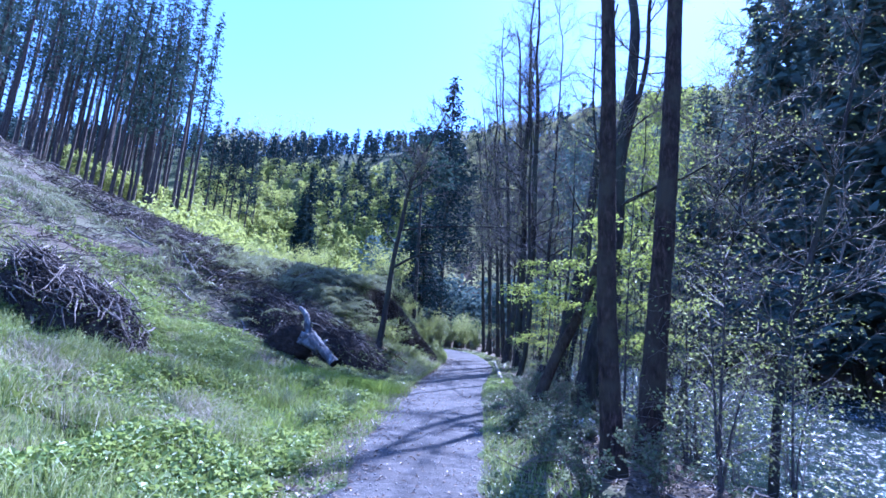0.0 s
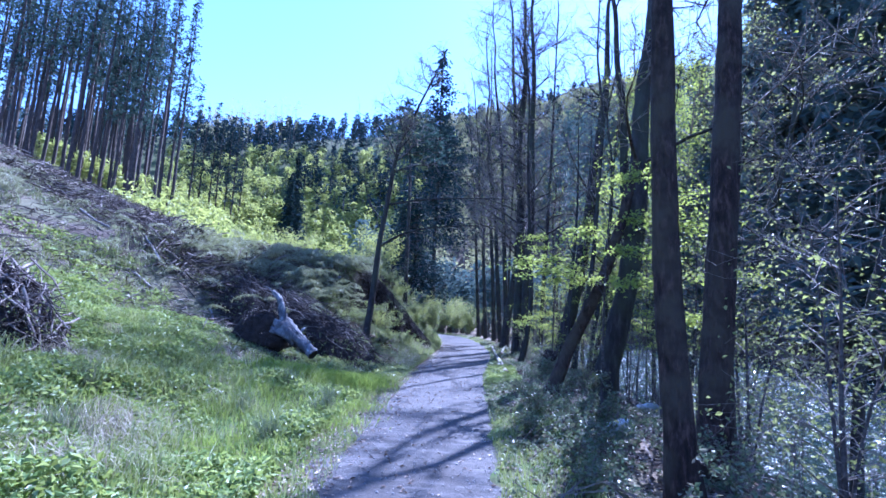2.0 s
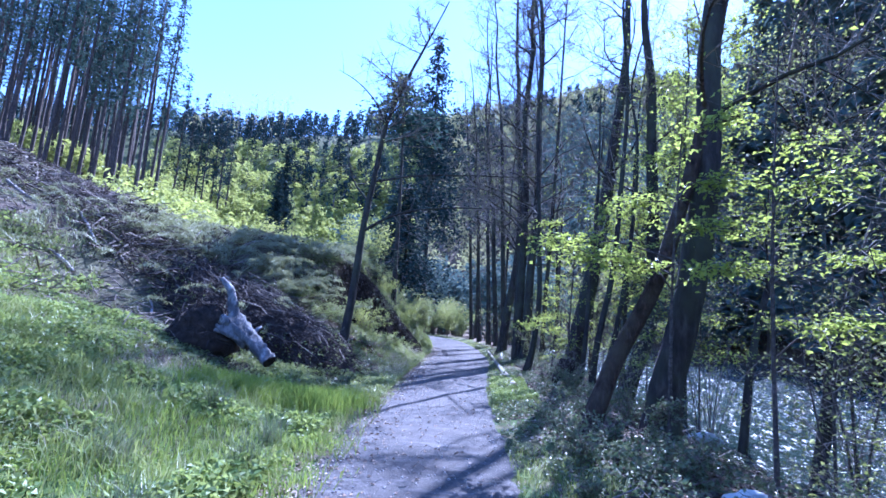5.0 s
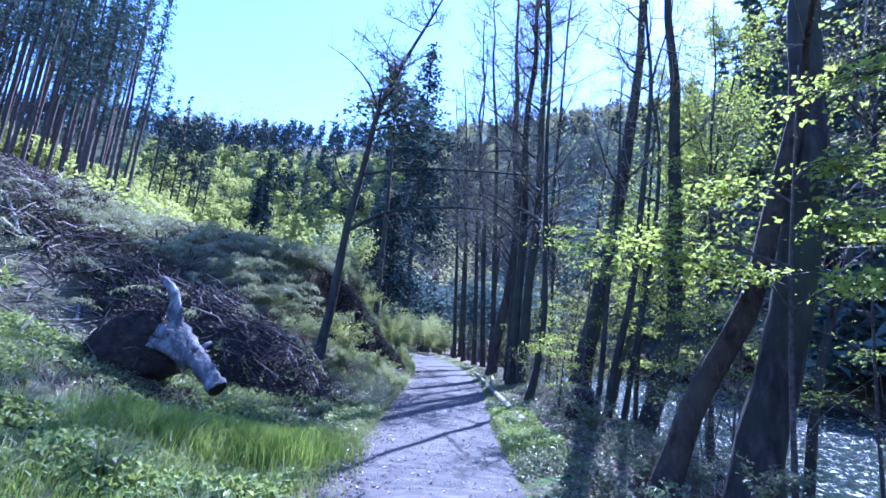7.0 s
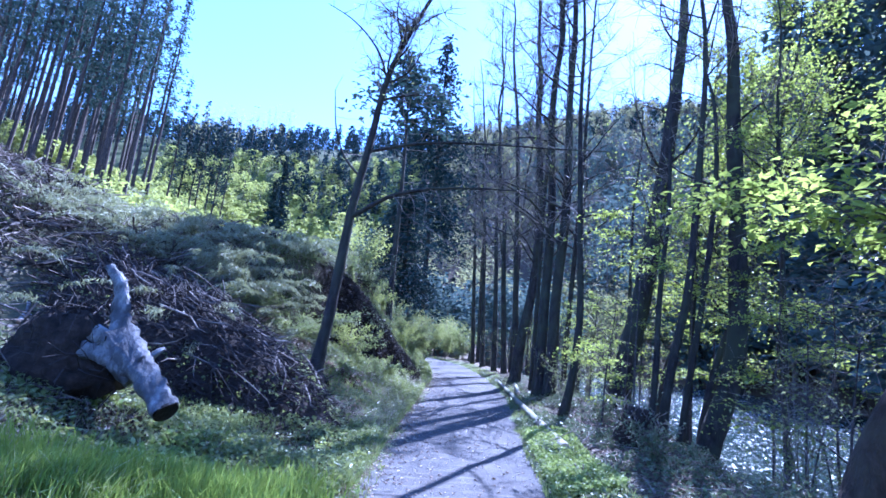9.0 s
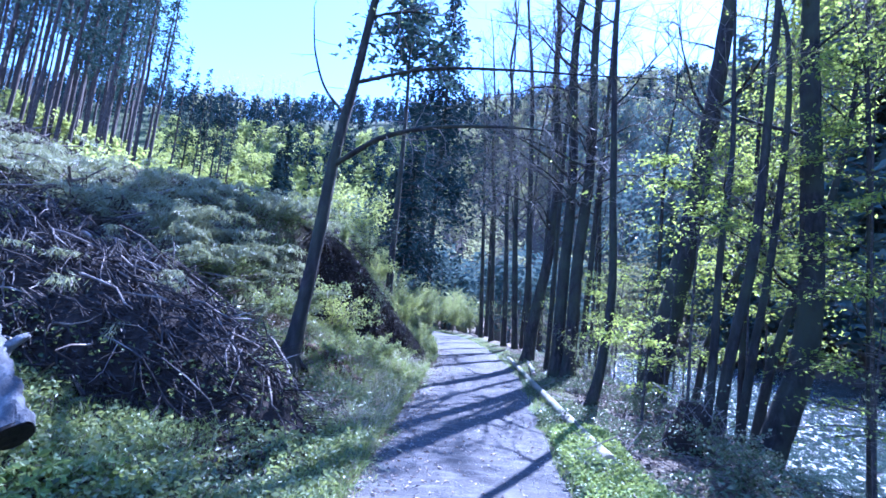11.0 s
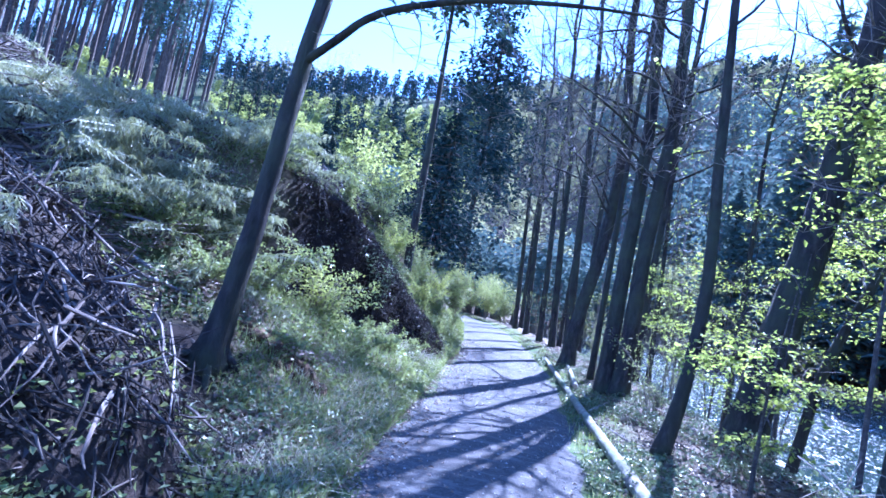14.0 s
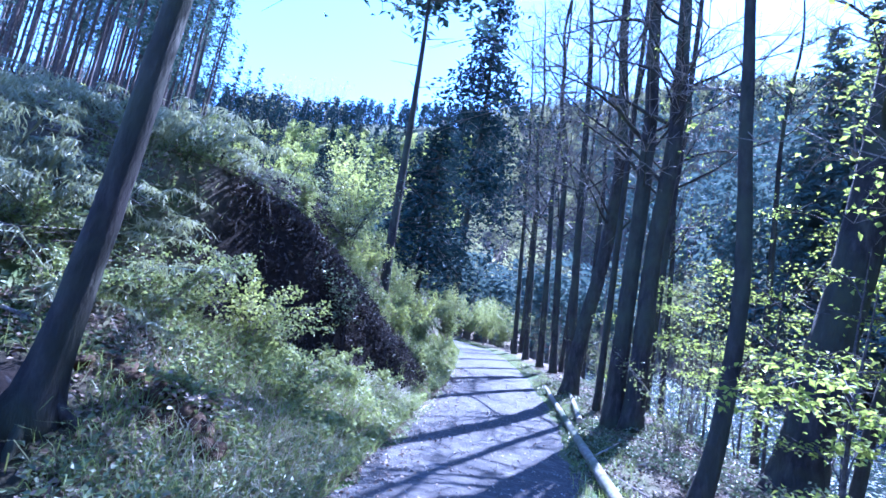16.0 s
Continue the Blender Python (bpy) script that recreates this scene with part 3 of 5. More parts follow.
def leaning_tree():
    """The dark tree on the bank whose long limbs reach over the path."""
    rng = np.random.default_rng(50)
    bx, by = -2.4, 17.85
    gz = float(land(bx, by))
    t = thing("leaning_tree", (bx, by, gz), "dark leaning tree on the bank with long limbs over the path", "tree")
    run = spline([(bx - 0.06, by, gz - 0.2), (-2.34, by, 1.35), (-2.2, by, 2.9), (-2.13, by, 4.0), (-1.92, by - 0.05, 5.55), (-1.66, by - 0.2, 7.2), (-1.2, by - 0.2, 8.5), (-0.6, by - 0.1, 10.0), (-0.1, by, 11.3)], 0.2)
    h = run[:, 2] - gz
    rads = 0.118 * np.clip(1 - h / 11.2, 0.1, 1) ** 0.75 * (1 + 0.9 * np.exp(-np.maximum(h, 0) / 0.25))
    trunk = Heap()
    tube(trunk, run, rads, 14, 0.12, rng, True)
    part("trunk", trunk, BARK, t, "", True)
    for a, m in ((0.4, 0.34), (1.6, 0.4), (2.8, 0.5), (3.8, 0.36), (5.2, 0.3)):
        w = Heap()
        ex, ey = bx + m * math.cos(a), by + m * math.sin(a)
        p = spline([(bx, by, gz + 0.4), (bx + 0.35 * m * math.cos(a), by + 0.35 * m * math.sin(a), gz + 0.12), (ex, ey, float(land(ex, ey)) - 0.05)], 0.08)
        tube(w, p, np.linspace(0.07, 0.03, len(p)), 7, 0.25, rng)
        part("root", w, BARK, t, "", True)
    twigs, tips = Heap(), []
    for pts, r in (([(-2.13, by, 3.95), (-1.75, by - 0.2, 4.15), (-1.4, by - 0.4, 4.32), (-0.65, by - 0.5, 4.54), (0.45, by - 0.5, 4.68), (1.7, by - 0.4, 4.75)], 0.05),
                   ([(-1.95, by, 5.42), (-0.74, by - 0.5, 5.52), (0.68, by - 0.6, 5.6), (1.9, by - 0.6, 5.64), (3.0, by - 0.6, 5.7)], 0.035),
                   ([(-2.1, by, 4.9), (-2.45, by + 0.1, 5.3), (-2.7, by + 0.1, 5.9), (-2.85, by + 0.1, 6.8)], 0.03),
                   ([(-1.7, by - 0.2, 7.0), (-1.9, by - 0.3, 7.5), (-2.6, by - 0.3, 8.3), (-3.2, by - 0.2, 8.7)], 0.03),
                   ([(-1.62, by - 0.2, 7.3), (-1.5, by - 0.3, 7.9), (-1.66, by - 0.3, 8.6), (-1.6, by - 0.2, 9.4)], 0.03)):
        w = Heap()
        ln = spline(pts, 0.15)
        tube(w, ln, np.linspace(r, 0.008, len(ln)), 7, 0.1, rng)
        part("limb", w, BARK, t, "", True)
        for i in range(4, len(ln), 2):
            e = rng.normal(size=3) * np.array([0.5, 0.5, 0.5]) + np.array([0.35, 0, 0.1])
            e /= np.linalg.norm(e)
            m = 0.25 + 0.5 * rng.random()
            q = np.array([ln[i], ln[i] + e * m * 0.5, ln[i] + e * m + rng.normal(size=3) * 0.06])
            tube(twigs, q, [0.008, 0.005, 0.002], 3)
            tips += [q[1], q[2]]
    for x, z, m in ((-1.25, 4.36, 0.5), (-0.95, 4.44, 0.75), (-0.7, 4.52, 0.95), (-0.45, 4.57, 0.7), (-0.15, 4.62, 0.85), (0.2, 4.65, 0.6), (0.7, 4.7, 0.7), (1.2, 4.73, 0.5)):
        p = spline([(x, by - 0.48, z), (x + 0.12, by - 0.55, z + 0.02 - m * 0.3), (x + 0.16 + 0.1 * rng.normal(), by - 0.6, z - m * 0.7), (x + 0.3 + 0.15 * rng.normal(), by - 0.62, z - m)], 0.08)
        tube(twigs, p, np.linspace(0.008, 0.002, len(p)), 4)
        for q in p[2:]:
            e = rng.normal(size=3) * [0.16, 0.12, 0.08] + [0.05, 0, -0.06]
            tube(twigs, np.array([q, q + e]), [0.003, 0.0015], 3)
            tips += [q + e]
    limb_set(twigs, tips, rng, run, rads, 6.0, 22, 1.5, 0.6, 5, None, t, BARK)
    part("twig_tangle", twigs, TWIG, t, "thin bare twigs", False, "stuff")
    fo = Heap()
    tp = np.array(tips)
    leaves(fo, tp[rng.integers(0, len(tp), 700)] + rng.normal(size=(700, 3)) * 0.1, 0.05, 0.035, rng)
    part("foliage", fo, SHRUB_LEAF, t, "sparse pale opening buds")
    return t


leaning_tree()


def conifer(base, height, bare, radius, seed, label, mat, whorl=0.4, clumps=14, clump=0.35, trunk_r=0.2, bark=BARK_SPRUCE, dead=20, group="", droop=0.25, lean=0.0, name="spruce_tree"):
    """A conifer: straight trunk, whorls of drooping boughs, needles in small flat sprays."""
    rng = np.random.default_rng(seed)
    base = np.array(base, float)
    t = thing(name, base, label, "tree", group)
    z = np.linspace(-0.3, height, 16)
    run = base + np.stack([lean * z + 0.05 * np.sin(z * 0.5 + seed), 0.05 * np.cos(z * 0.4), z], 1)
    trunk = Heap()
    tube(trunk, run, trunk_r * np.clip(1 - z / height, 0.04, 1) ** 0.8, 8, 0.08, rng)
    part("trunk", trunk, bark, t, "", True)
    boughs, need = Heap(), Heap()
    zc = bare
    while zc < height - 0.3:
        f = (zc - bare) / (height - bare)
        r = radius * (1 - f) ** 0.85 * (0.5 + 0.5 * min(1, (f + 0.06) * 7)) + 0.15
        for _ in range(int(rng.integers(4, 7))):
            a = rng.random() * 2 * np.pi
            ln = r * (0.6 + 0.55 * rng.random())
            p0 = base + np.array([lean * zc, 0, zc + rng.normal() * whorl * 0.3])
            d = np.array([np.cos(a), np.sin(a), 0])
            u = np.linspace(0, 1, 3)[:, None]
            p = p0 + d * ln * u + np.array([0, 0, 1]) * (ln * (0.12 * u - droop * 2 * u**2))
            tube(boughs, p, [0.03, 0.016, 0.004], 3)
            k = max(3, int(clumps * ln / radius))
            uu = 0.15 + 0.85 * rng.random(k)[:, None]
            q = p0 + d * ln * uu + np.array([0, 0, 1]) * (ln * (0.12 * uu - droop * 2 * uu**2)) + rng.normal(size=(k, 3)) * np.array([0.16, 0.16, 0.07]) * ln * 0.8
            leaves(need, q, clump, clump * 0.5, rng, 0.7, 0.5, 0.3)
        zc += whorl * (0.7 + 0.6 * rng.random())
    for _ in range(dead):
        zz = 1.5 + rng.random() * max(0.5, bare - 1)
        a = rng.random() * 2 * np.pi
        m = 0.3 + 0.9 * rng.random()
        p0 = base + np.array([lean * zz, 0, zz])
        tube(boughs, np.array([p0, p0 + np.array([np.cos(a), np.sin(a), -0.15]) * m]), [0.02, 0.005], 3)
    part("bough_mass", boughs, TWIG, t, "", False, "stuff")
    part("needle_mass", need, mat, t, "", False, "stuff")
    return t


# spruce stand at the upper edge of the felled slope
STAND = []
for ratio, yy in ((-0.985, 92), (-0.905, 96), (-0.82, 94), (-0.77, 98), (-0.718, 100), (-0.692, 103), (-0.628, 99), (-0.616, 105), (-0.604, 112), (-0.59, 107)):
    STAND.append((ratio * yy, yy))
rs = np.random.default_rng(60)
while len(STAND) < 98:
    yy = 94 + 66 * rs.random()
    q = -0.64 - 0.55 * rs.random()
    if all((q * yy - a) ** 2 + (yy - b) ** 2 > 12 for a, b in STAND):
        STAND.append((q * yy, yy))
models = []
for i, (x, y) in enumerate(STAND):
    z = float(land(x, y))
    if i < 4:
        models.append(conifer((x, y, z), 58 + 3 * i, 21 + 5 * i, 3.5, 70 + i, "tall thin spruce with a bare trunk and high crown", NEEDLES, 1.3, 12, 0.72, 0.42, BARK_SPRUCE, 70, "spruces of the hillside stand", 0.22, 0.02))
    else:
        copy_thing(models[i % 4], pose(x, y, z, 0, 0, rs.random() * 360))

brow_trees = []
for k, (q, yy, big) in enumerate(((-0.462, 136, 0.9), (-0.478, 146, 1.0), (-0.497, 134, 0.92), (-0.512, 142, 1.05), (-0.535, 138, 1.0), (-0.446, 150, 0.8), (-0.555, 130, 1.1))):
    z = float(land(q * yy, yy)) - 0.3
    if k < 2:
        brow_trees.append(conifer((q * yy, yy, z), 40, 13 + 5 * k, 2.9, 77 + k, "thin half-bare spruce on the brow of the hill", NEEDLES_BLUE, 1.3, 15, 0.7, 0.3, BARK_SPRUCE, 60, "spruces on the brow", 0.2))
    else:
        copy_thing(brow_trees[k % 2], pose(q * yy, yy, z, 0, 0, k * 61) @ Matrix.Scale(big, 4))

conifer((-1.8, 26.4, float(land(-1.8, 26.4))), 11.5, 8.2, 2.4, 80, "slender pine on top of the bank with a high crown", NEEDLES, 0.35, 40, 0.3, 0.13, BARK, 14, "", 0.08, -0.03, "pine_tree")
conifer((-2.0, 34.0, float(land(-2.0, 34.0)) - 0.1), 8.0, 1.2, 3.3, 81, "dense dark bluish spruce beside the path", NEEDLES_BLUE, 0.24, 60, 0.28, 0.16, BARK, 6)
conifer((-1.0, 46.5, float(land(-1.0, 46.5)) - 0.1), 28.5, 9.0, 5.6, 82, "tall dark spruce with drooping boughs near the path", NEEDLES_BLUE, 0.62, 70, 0.42, 0.25, BARK, 14, "", 0.3)
conifer((-4.0, 45.0, float(land(-4.0, 45.0))), 9.0, 3.0, 3.2, 83, "dark spruce on the bank", NEEDLES, 0.4, 50, 0.4, 0.2, BARK, 8)
conifer((-3.6, 40.0, float(land(-3.6, 40.0))), 6.5, 2.0, 2.4, 84, "dark spruce on the bank", NEEDLES, 0.35, 45, 0.35, 0.16, BARK, 8)
SLOPE_SPRUCES = ((-0.326, 120, 33, 4.4), (-0.338, 116, 26, 4.0), (-0.318, 104, 17, 3.0))
for k, (q, yy, hh, rr) in enumerate(SLOPE_SPRUCES):
    conifer((q * yy, yy, float(land(q * yy, yy)) - 0.2), hh, 2.0, rr, 850 + k, "dark spruce standing out of the sunny slope", NEEDLES_BLUE, 0.6, 44, 0.75, 0.25, BARK, 0, "spruces on the sunny slope")
conifer((-29.0, 66.0, float(land(-29, 66))), 4.0, 0.3, 1.7, 87, "small dark young spruce on the felled slope", NEEDLES_BLUE, 0.3, 30, 0.4, 0.1, BARK, 0)
ACROSS = ((27, 22, 1.0), (31, 30, 1.0), (29, 17, 1.05), (34, 24, 1.1), (25, 12, 1.0), (24, 4, 0.95), (28, 8, 1.1), (31, 14, 1.15), (36, 34, 1.45), (33, 38, 1.4), (39, 44, 1.5), (44, 48, 1.5), (37, 50, 1.3), (40, 55, 1.5), (34, 60, 1.15), (43, 66, 1.4),
          (31, 63, 1.1), (38, 63, 1.3), (49, 52, 1.6), (52, 60, 1.45), (56, 55, 1.4), (47, 40, 1.7), (42, 36, 1.6), (41, 28, 1.6), (37, 19, 1.2), (45, 22, 1.35), (48, 31, 1.7), (36, 10, 1.2), (43, 14, 1.3), (34, 0, 1.2), (37, 72, 1.3), (46, 74, 1.5), (56, 70, 1.5), (30, 72, 1.0), (33, 45, 1.75), (38, 57, 1.8), (29, 35, 1.5), (42, 62, 1.85), (27, 28, 1.45), (46, 57, 1.9), (51, 66, 2.0), (36, 66, 1.7))
across = []
for k, (x, y, big) in enumerate(ACROSS):
    z = float(land(x, y)) - 0.1
    if k < 4:
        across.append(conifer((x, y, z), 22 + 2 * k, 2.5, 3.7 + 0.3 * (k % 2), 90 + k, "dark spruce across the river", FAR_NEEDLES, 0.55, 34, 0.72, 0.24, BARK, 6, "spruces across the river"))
    else:
        copy_thing(across[k % 4], pose(x, y, z, 0, 0, k * 77) @ Matrix.Scale(big, 4))


# ---- far woods ----
def far_woods(name, count, seed, area, mat, height, label, conic=True, keep=None, quads=34, leaf=1.6):
    rng = np.random.default_rng(seed)
    x = area[0] + (area[1] - area[0]) * rng.random(count)
    y = area[2] + (area[3] - area[2]) * rng.random(count)
    if keep is not None:
        m = keep(x, y)
        x, y = x[m], y[m]
    base = on_land(x, y, -0.5)
    hh = height * (0.7 + 0.5 * rng.random(len(x)))
    wood, crown = Heap(), Heap()
    for b, h in zip(base, hh):
        tube(wood, np.array([b, b + [0, 0, h * 0.9]]), [0.22, 0.05], 3)
    n = len(x)
    f = rng.random((n, quads)) ** (0.8 if conic else 0.6)
    zz = hh[:, None] * (0.18 + 0.8 * f)
    rad = hh[:, None] * (0.2 * (1 - f) + 0.02 if conic else 0.24 * np.sqrt(np.clip(1 - (2 * f - 1.05) ** 2, 0.03, 1)))
    a = rng.random((n, quads)) * 2 * np.pi
    rr = rad * np.sqrt(rng.random((n, quads)))
    pos = np.stack([base[:, None, 0] + rr * np.cos(a), base[:, None, 1] + rr * np.sin(a), base[:, None, 2] + zz], -1).reshape(-1, 3)
    leaves(crown, pos, leaf, leaf * 0.55, rng, 0.6, 0.7, 0.4 if conic else 0.0)
    stuff(name + "_trunks", wood, TWIG, "thin distant trunks of " + label, "woods")
    stuff(name, crown, mat, label, "woods")


far_woods("ridge_conifers", 2300, 101, (-330, 330, 150, 330), NEEDLES_BLUE, 15, "dark distant conifer forest on the ridge", True, lambda x, y: (np.abs(x) < 1.1 * y) & ((x > 0.12 * y) * (y > 215) | (x < 0.12 * y) & (x > -0.33 * y) | (y > 205)), 90, 1.4)
far_woods("ridge_broadleaf_woods", 1300, 102, (-60, 260, 85, 290), FAR_LEAVES, 13, "greyish budding broadleaf woods on the far slope", False, lambda x, y: (x > -0.02 * y - 2), 130, 0.9)
far_woods("far_bank_woods", 520, 103, (15, 130, -10, 120), FAR_LEAVES, 12, "greyish budding woods across the river", False, lambda x, y: (x - path_right(y) > 15 + 0.33 * np.clip(y, 0, 62)), 200, 0.5)
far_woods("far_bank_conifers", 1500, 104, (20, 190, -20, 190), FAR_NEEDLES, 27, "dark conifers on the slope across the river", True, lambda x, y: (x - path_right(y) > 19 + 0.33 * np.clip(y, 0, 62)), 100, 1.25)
far_woods("hill_edge_trees", 70, 105, (-170, -80, 215, 300), FAR_LEAVES, 24, "thin bare trees on the brow of the hill", False, lambda x, y: (x < -0.34 * y) & (x > -0.58 * y), 26, 1.3)
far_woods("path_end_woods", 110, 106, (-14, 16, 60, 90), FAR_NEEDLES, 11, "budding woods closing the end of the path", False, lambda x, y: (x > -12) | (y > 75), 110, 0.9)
far_woods("green_slope_woods", 760, 108, (-130, 0, 84, 215), BUSH, 8.5, "fresh yellow-green young woods on the sunny slope", False, lambda x, y: (x < -0.05 * y) & (x > -0.62 * y), 110, 0.9)
far_woods("stand_understorey", 520, 109, (-150, -56, 106, 165), BUSH, 9.0, "sunlit yellow-green young growth under the spruce stand", False, lambda x, y: (x < -0.56 * y) & (x > -0.9 * y) & (y > 106 - 20 * (0.62 + x / y)), 90, 1.0)
far_woods("upper_spruce_woods", 150, 107, (-260, -90, 110, 210), FAR_NEEDLES, 36, "dark spruce forest high on the hillside", True, lambda x, y: (x < -0.85 * y - 6), 60, 1.3)


# ---- thickets ----
def bush(base, radius, height, count, seed, label, mat, leaf=0.1, stems=9, name="bush", group="", flat=None, wood_mat=TWIG, split=True, per=4):
    """A many-stemmed bush with gaps between its leaf clusters."""
    rng = np.random.default_rng(seed)
    base = np.array(base, float)
    t = thing(name, base, label, "bush", group)
    wood, tips = Heap(), []
    for _ in range(stems):
        a = rng.random() * 2 * np.pi
        out = radius * (0.2 + 0.95 * rng.random())
        top = base + np.array([np.cos(a) * out, np.sin(a) * out, height * (0.55 + 0.45 * rng.random())])
        midp = base + (top - base) * np.array([0.35, 0.35, 0.6])
        ln = spline([base + rng.normal(size=3) * [0.08, 0.08, 0] - [0, 0, 0.1], midp, top], height / 7)
        st = Heap() if split else wood
        tube(st, ln, np.linspace(0.005 + height * 0.0024, 0.002, len(ln)), 4)
        if split:
            part("stem", st, wood_mat, t)
        for i in range(len(ln) // 3, len(ln)):
            for _ in range(per):
                e = rng.normal(size=3) * [1, 1, 0.55] + [np.cos(a) * 0.4, np.sin(a) * 0.4, 0.2]
                m = height * (0.05 + 0.08 * rng.random())
                q = ln[i] + e / np.linalg.norm(e) * m
                tube(wood, np.array([ln[i], q]), [0.004, 0.0015], 3)
                tips.append(q)
                tips.append((q + ln[i]) / 2)
    part("twig_tangle", wood, wood_mat, t, "", False, "stuff")
    tp = np.array(tips)
    fo = Heap()
    leaves(fo, tp[rng.integers(0, len(tp), count)] + rng.normal(size=(count, 3)) * height * 0.045, leaf, leaf * 0.62, rng, 0.4, flat)
    part("foliage", fo, mat, t, "", False, "stuff")
    return t


r2 = np.random.default_rng(120)
thick = []
for i in range(60):
    y = 38 + 42 * r2.random()
    x = path_left(y) - 3.5 - (0.55 * (y - 20)) * r2.random()
    z = float(land(x, y))
    if i < 5:
        thick.append(bush((x, y, z), 1.8, 2.3 + 0.3 * i, 1700, 130 + i, "sunlit yellow-green young thicket on the slope", BUSH, 0.11, 10, "thicket_bush", "thicket on the slope", None, TWIG, False))
    else:
        copy_thing(thick[i % 5], pose(x, y, z, 0, 0, r2.random() * 360))
slope_h = Heap()
n = 1900
yy = 62 + 110 * r2.random(n)
xx = -yy * (0.06 + 0.62 * r2.random(n))
clump_pos = on_land(xx, yy)
hh = 1.5 + 3.5 * r2.random(n)
cnt = 44
pos = clump_pos[:, None, :] + r2.normal(size=(n, cnt, 3)) * hh[:, None, None] * np.array([0.42, 0.42, 0.3]) + np.array([0, 0, 1]) * hh[:, None, None] * 0.5
leaves(slope_h, pos.reshape(-1, 3), 0.7, 0.46, r2, 0.4)
stuff("slope_thicket", slope_h, BUSH, "hazy yellow-green budding thicket on the far slope", "thicket")

bush((-4.0, 30.0, float(land(-4.0, 30.0))), 1.5, 3.8, 3000, 140, "bright yellow-green beech bush on top of the bank", BUSH, 0.11, 12)
bush((-6.2, 32.0, float(land(-6.2, 32.0))), 1.4, 2.2, 1600, 141, "bright yellow-green beech bush on top of the bank", BUSH, 0.11, 10)
bush((-1.1, 31.0, float(land(-1.1, 31.0))), 1.3, 1.0, 2600, 142, "yellowish leafy bush at the foot of the bank", BANK_LEAF, 0.06, 14)
bush((-0.6, 36.0, float(land(-0.6, 36.0))), 1.0, 2.2, 2600, 143, "yellowish leafy bush at the path side", BANK_LEAF, 0.08, 10)
bush((-1.0, 43.0, float(land(-1.0, 43.0))), 1.2, 2.8, 2600, 144, "yellowish leafy bush at the path side", SHRUB_LEAF, 0.09, 10)
bush((1.6, 56.0, float(land(1.6, 56.0))), 1.9, 3.6, 3200, 145, "sunlit leafy bush at the far end of the path", SHRUB_LEAF, 0.12, 10)
bush((3.2, 54.5, float(land(3.2, 54.5))), 1.6, 3.0, 2600, 152, "sunlit leafy bush at the far end of the path", BANK_LEAF, 0.12, 10)
bush((0.2, 60.0, float(land(0.2, 60.0))), 2.2, 4.2, 3200, 153, "tall leafy bush at the far end of the path", BANK_LEAF, 0.13, 10)
bush((2.6, 60.5, float(land(2.6, 60.5))), 2.2, 4.6, 3200, 154, "tall leafy bush at the far end of the path", SHRUB_LEAF, 0.11, 10)
bush((-2.3, 20.6, float(land(-2.3, 20.6))), 0.85, 1.0, 1300, 146, "fresh green bramble bush on the bank", BUSH, 0.05, 12)
bush((-2.9, 19.6, float(land(-2.9, 19.6))), 0.9, 0.9, 1300, 147, "fresh green bramble bush on the bank", BANK_LEAF, 0.05, 10)
bush((-1.9, 23.2, float(land(-1.9, 23.2))), 0.8, 1.5, 700, 148, "dark twiggy bush on the steep bank", HERB_GREY, 0.06, 16, "bush", "", None, DARK_TWIG, True, 6)
bush((-2.4, 24.4, float(land(-2.4, 24.4))), 0.9, 1.6, 600, 149, "dark twiggy bush on the steep bank", HERB_GREY, 0.06, 16, "bush", "", None, DARK_TWIG, True, 6)
bush((-1.35, 28.4, float(land(-1.35, 28.4))), 1.0, 1.0, 1500, 150, "yellow-green leafy bush on the bank", BUSH, 0.05, 14)
bush((-3.4, 25.6, float(land(-3.4, 25.6))), 1.0, 1.8, 600, 151, "dark twiggy bush on the steep bank", HERB_GREY, 0.07, 16, "bush", "", None, DARK_TWIG, True, 6)


for i, (dd, y, r, hh) in enumerate(((0.5, 26.2, 0.5, 0.6), (1.0, 25.9, 0.55, 0.8), (0.4, 27.3, 0.5, 0.7), (1.3, 27.0, 0.6, 0.9), (0.9, 28.0, 0.6, 0.8), (1.9, 25.3, 0.6, 0.9), (2.3, 24.3, 0.6, 0.9), (1.8, 28.8, 0.7, 1.0), (0.5, 29.4, 0.5, 0.8), (1.2, 29.9, 0.6, 0.9), (2.5, 22.9, 0.6, 0.8), (2.3, 26.6, 0.7, 1.0))):
    x = float(path_left(y)) - dd
    bush((x, y, float(land(x, y))), r, hh, 1100, 600 + i, "small leafy yellow-green bush on the bank above the path", BUSH if i % 4 == 1 else BANK_LEAF, 0.055, 9, "bank_bush", "bushes on the bank", None, TWIG, False)
for i, (dd, y, r, hh) in enumerate(((1.0, 20.4, 0.6, 0.5), (1.7, 21.0, 0.7, 0.7), (0.8, 22.0, 0.5, 0.45), (1.4, 22.4, 0.5, 0.5), (2.3, 20.0, 0.6, 0.6), (0.6, 23.4, 0.4, 0.4), (1.2, 18.9, 0.5, 0.4), (2.6, 18.8, 0.6, 0.5), (3.4, 19.0, 0.7, 0.6))):
    x = float(path_left(y)) - dd
    bush((x, y, float(land(x, y))), r, hh, 900, 620 + i, "low leafy bramble bush on the herb-covered bank", BANK_LEAF, 0.05, 9, "bank_bush", "bushes on the bank", None, DRY_TWIG, False)


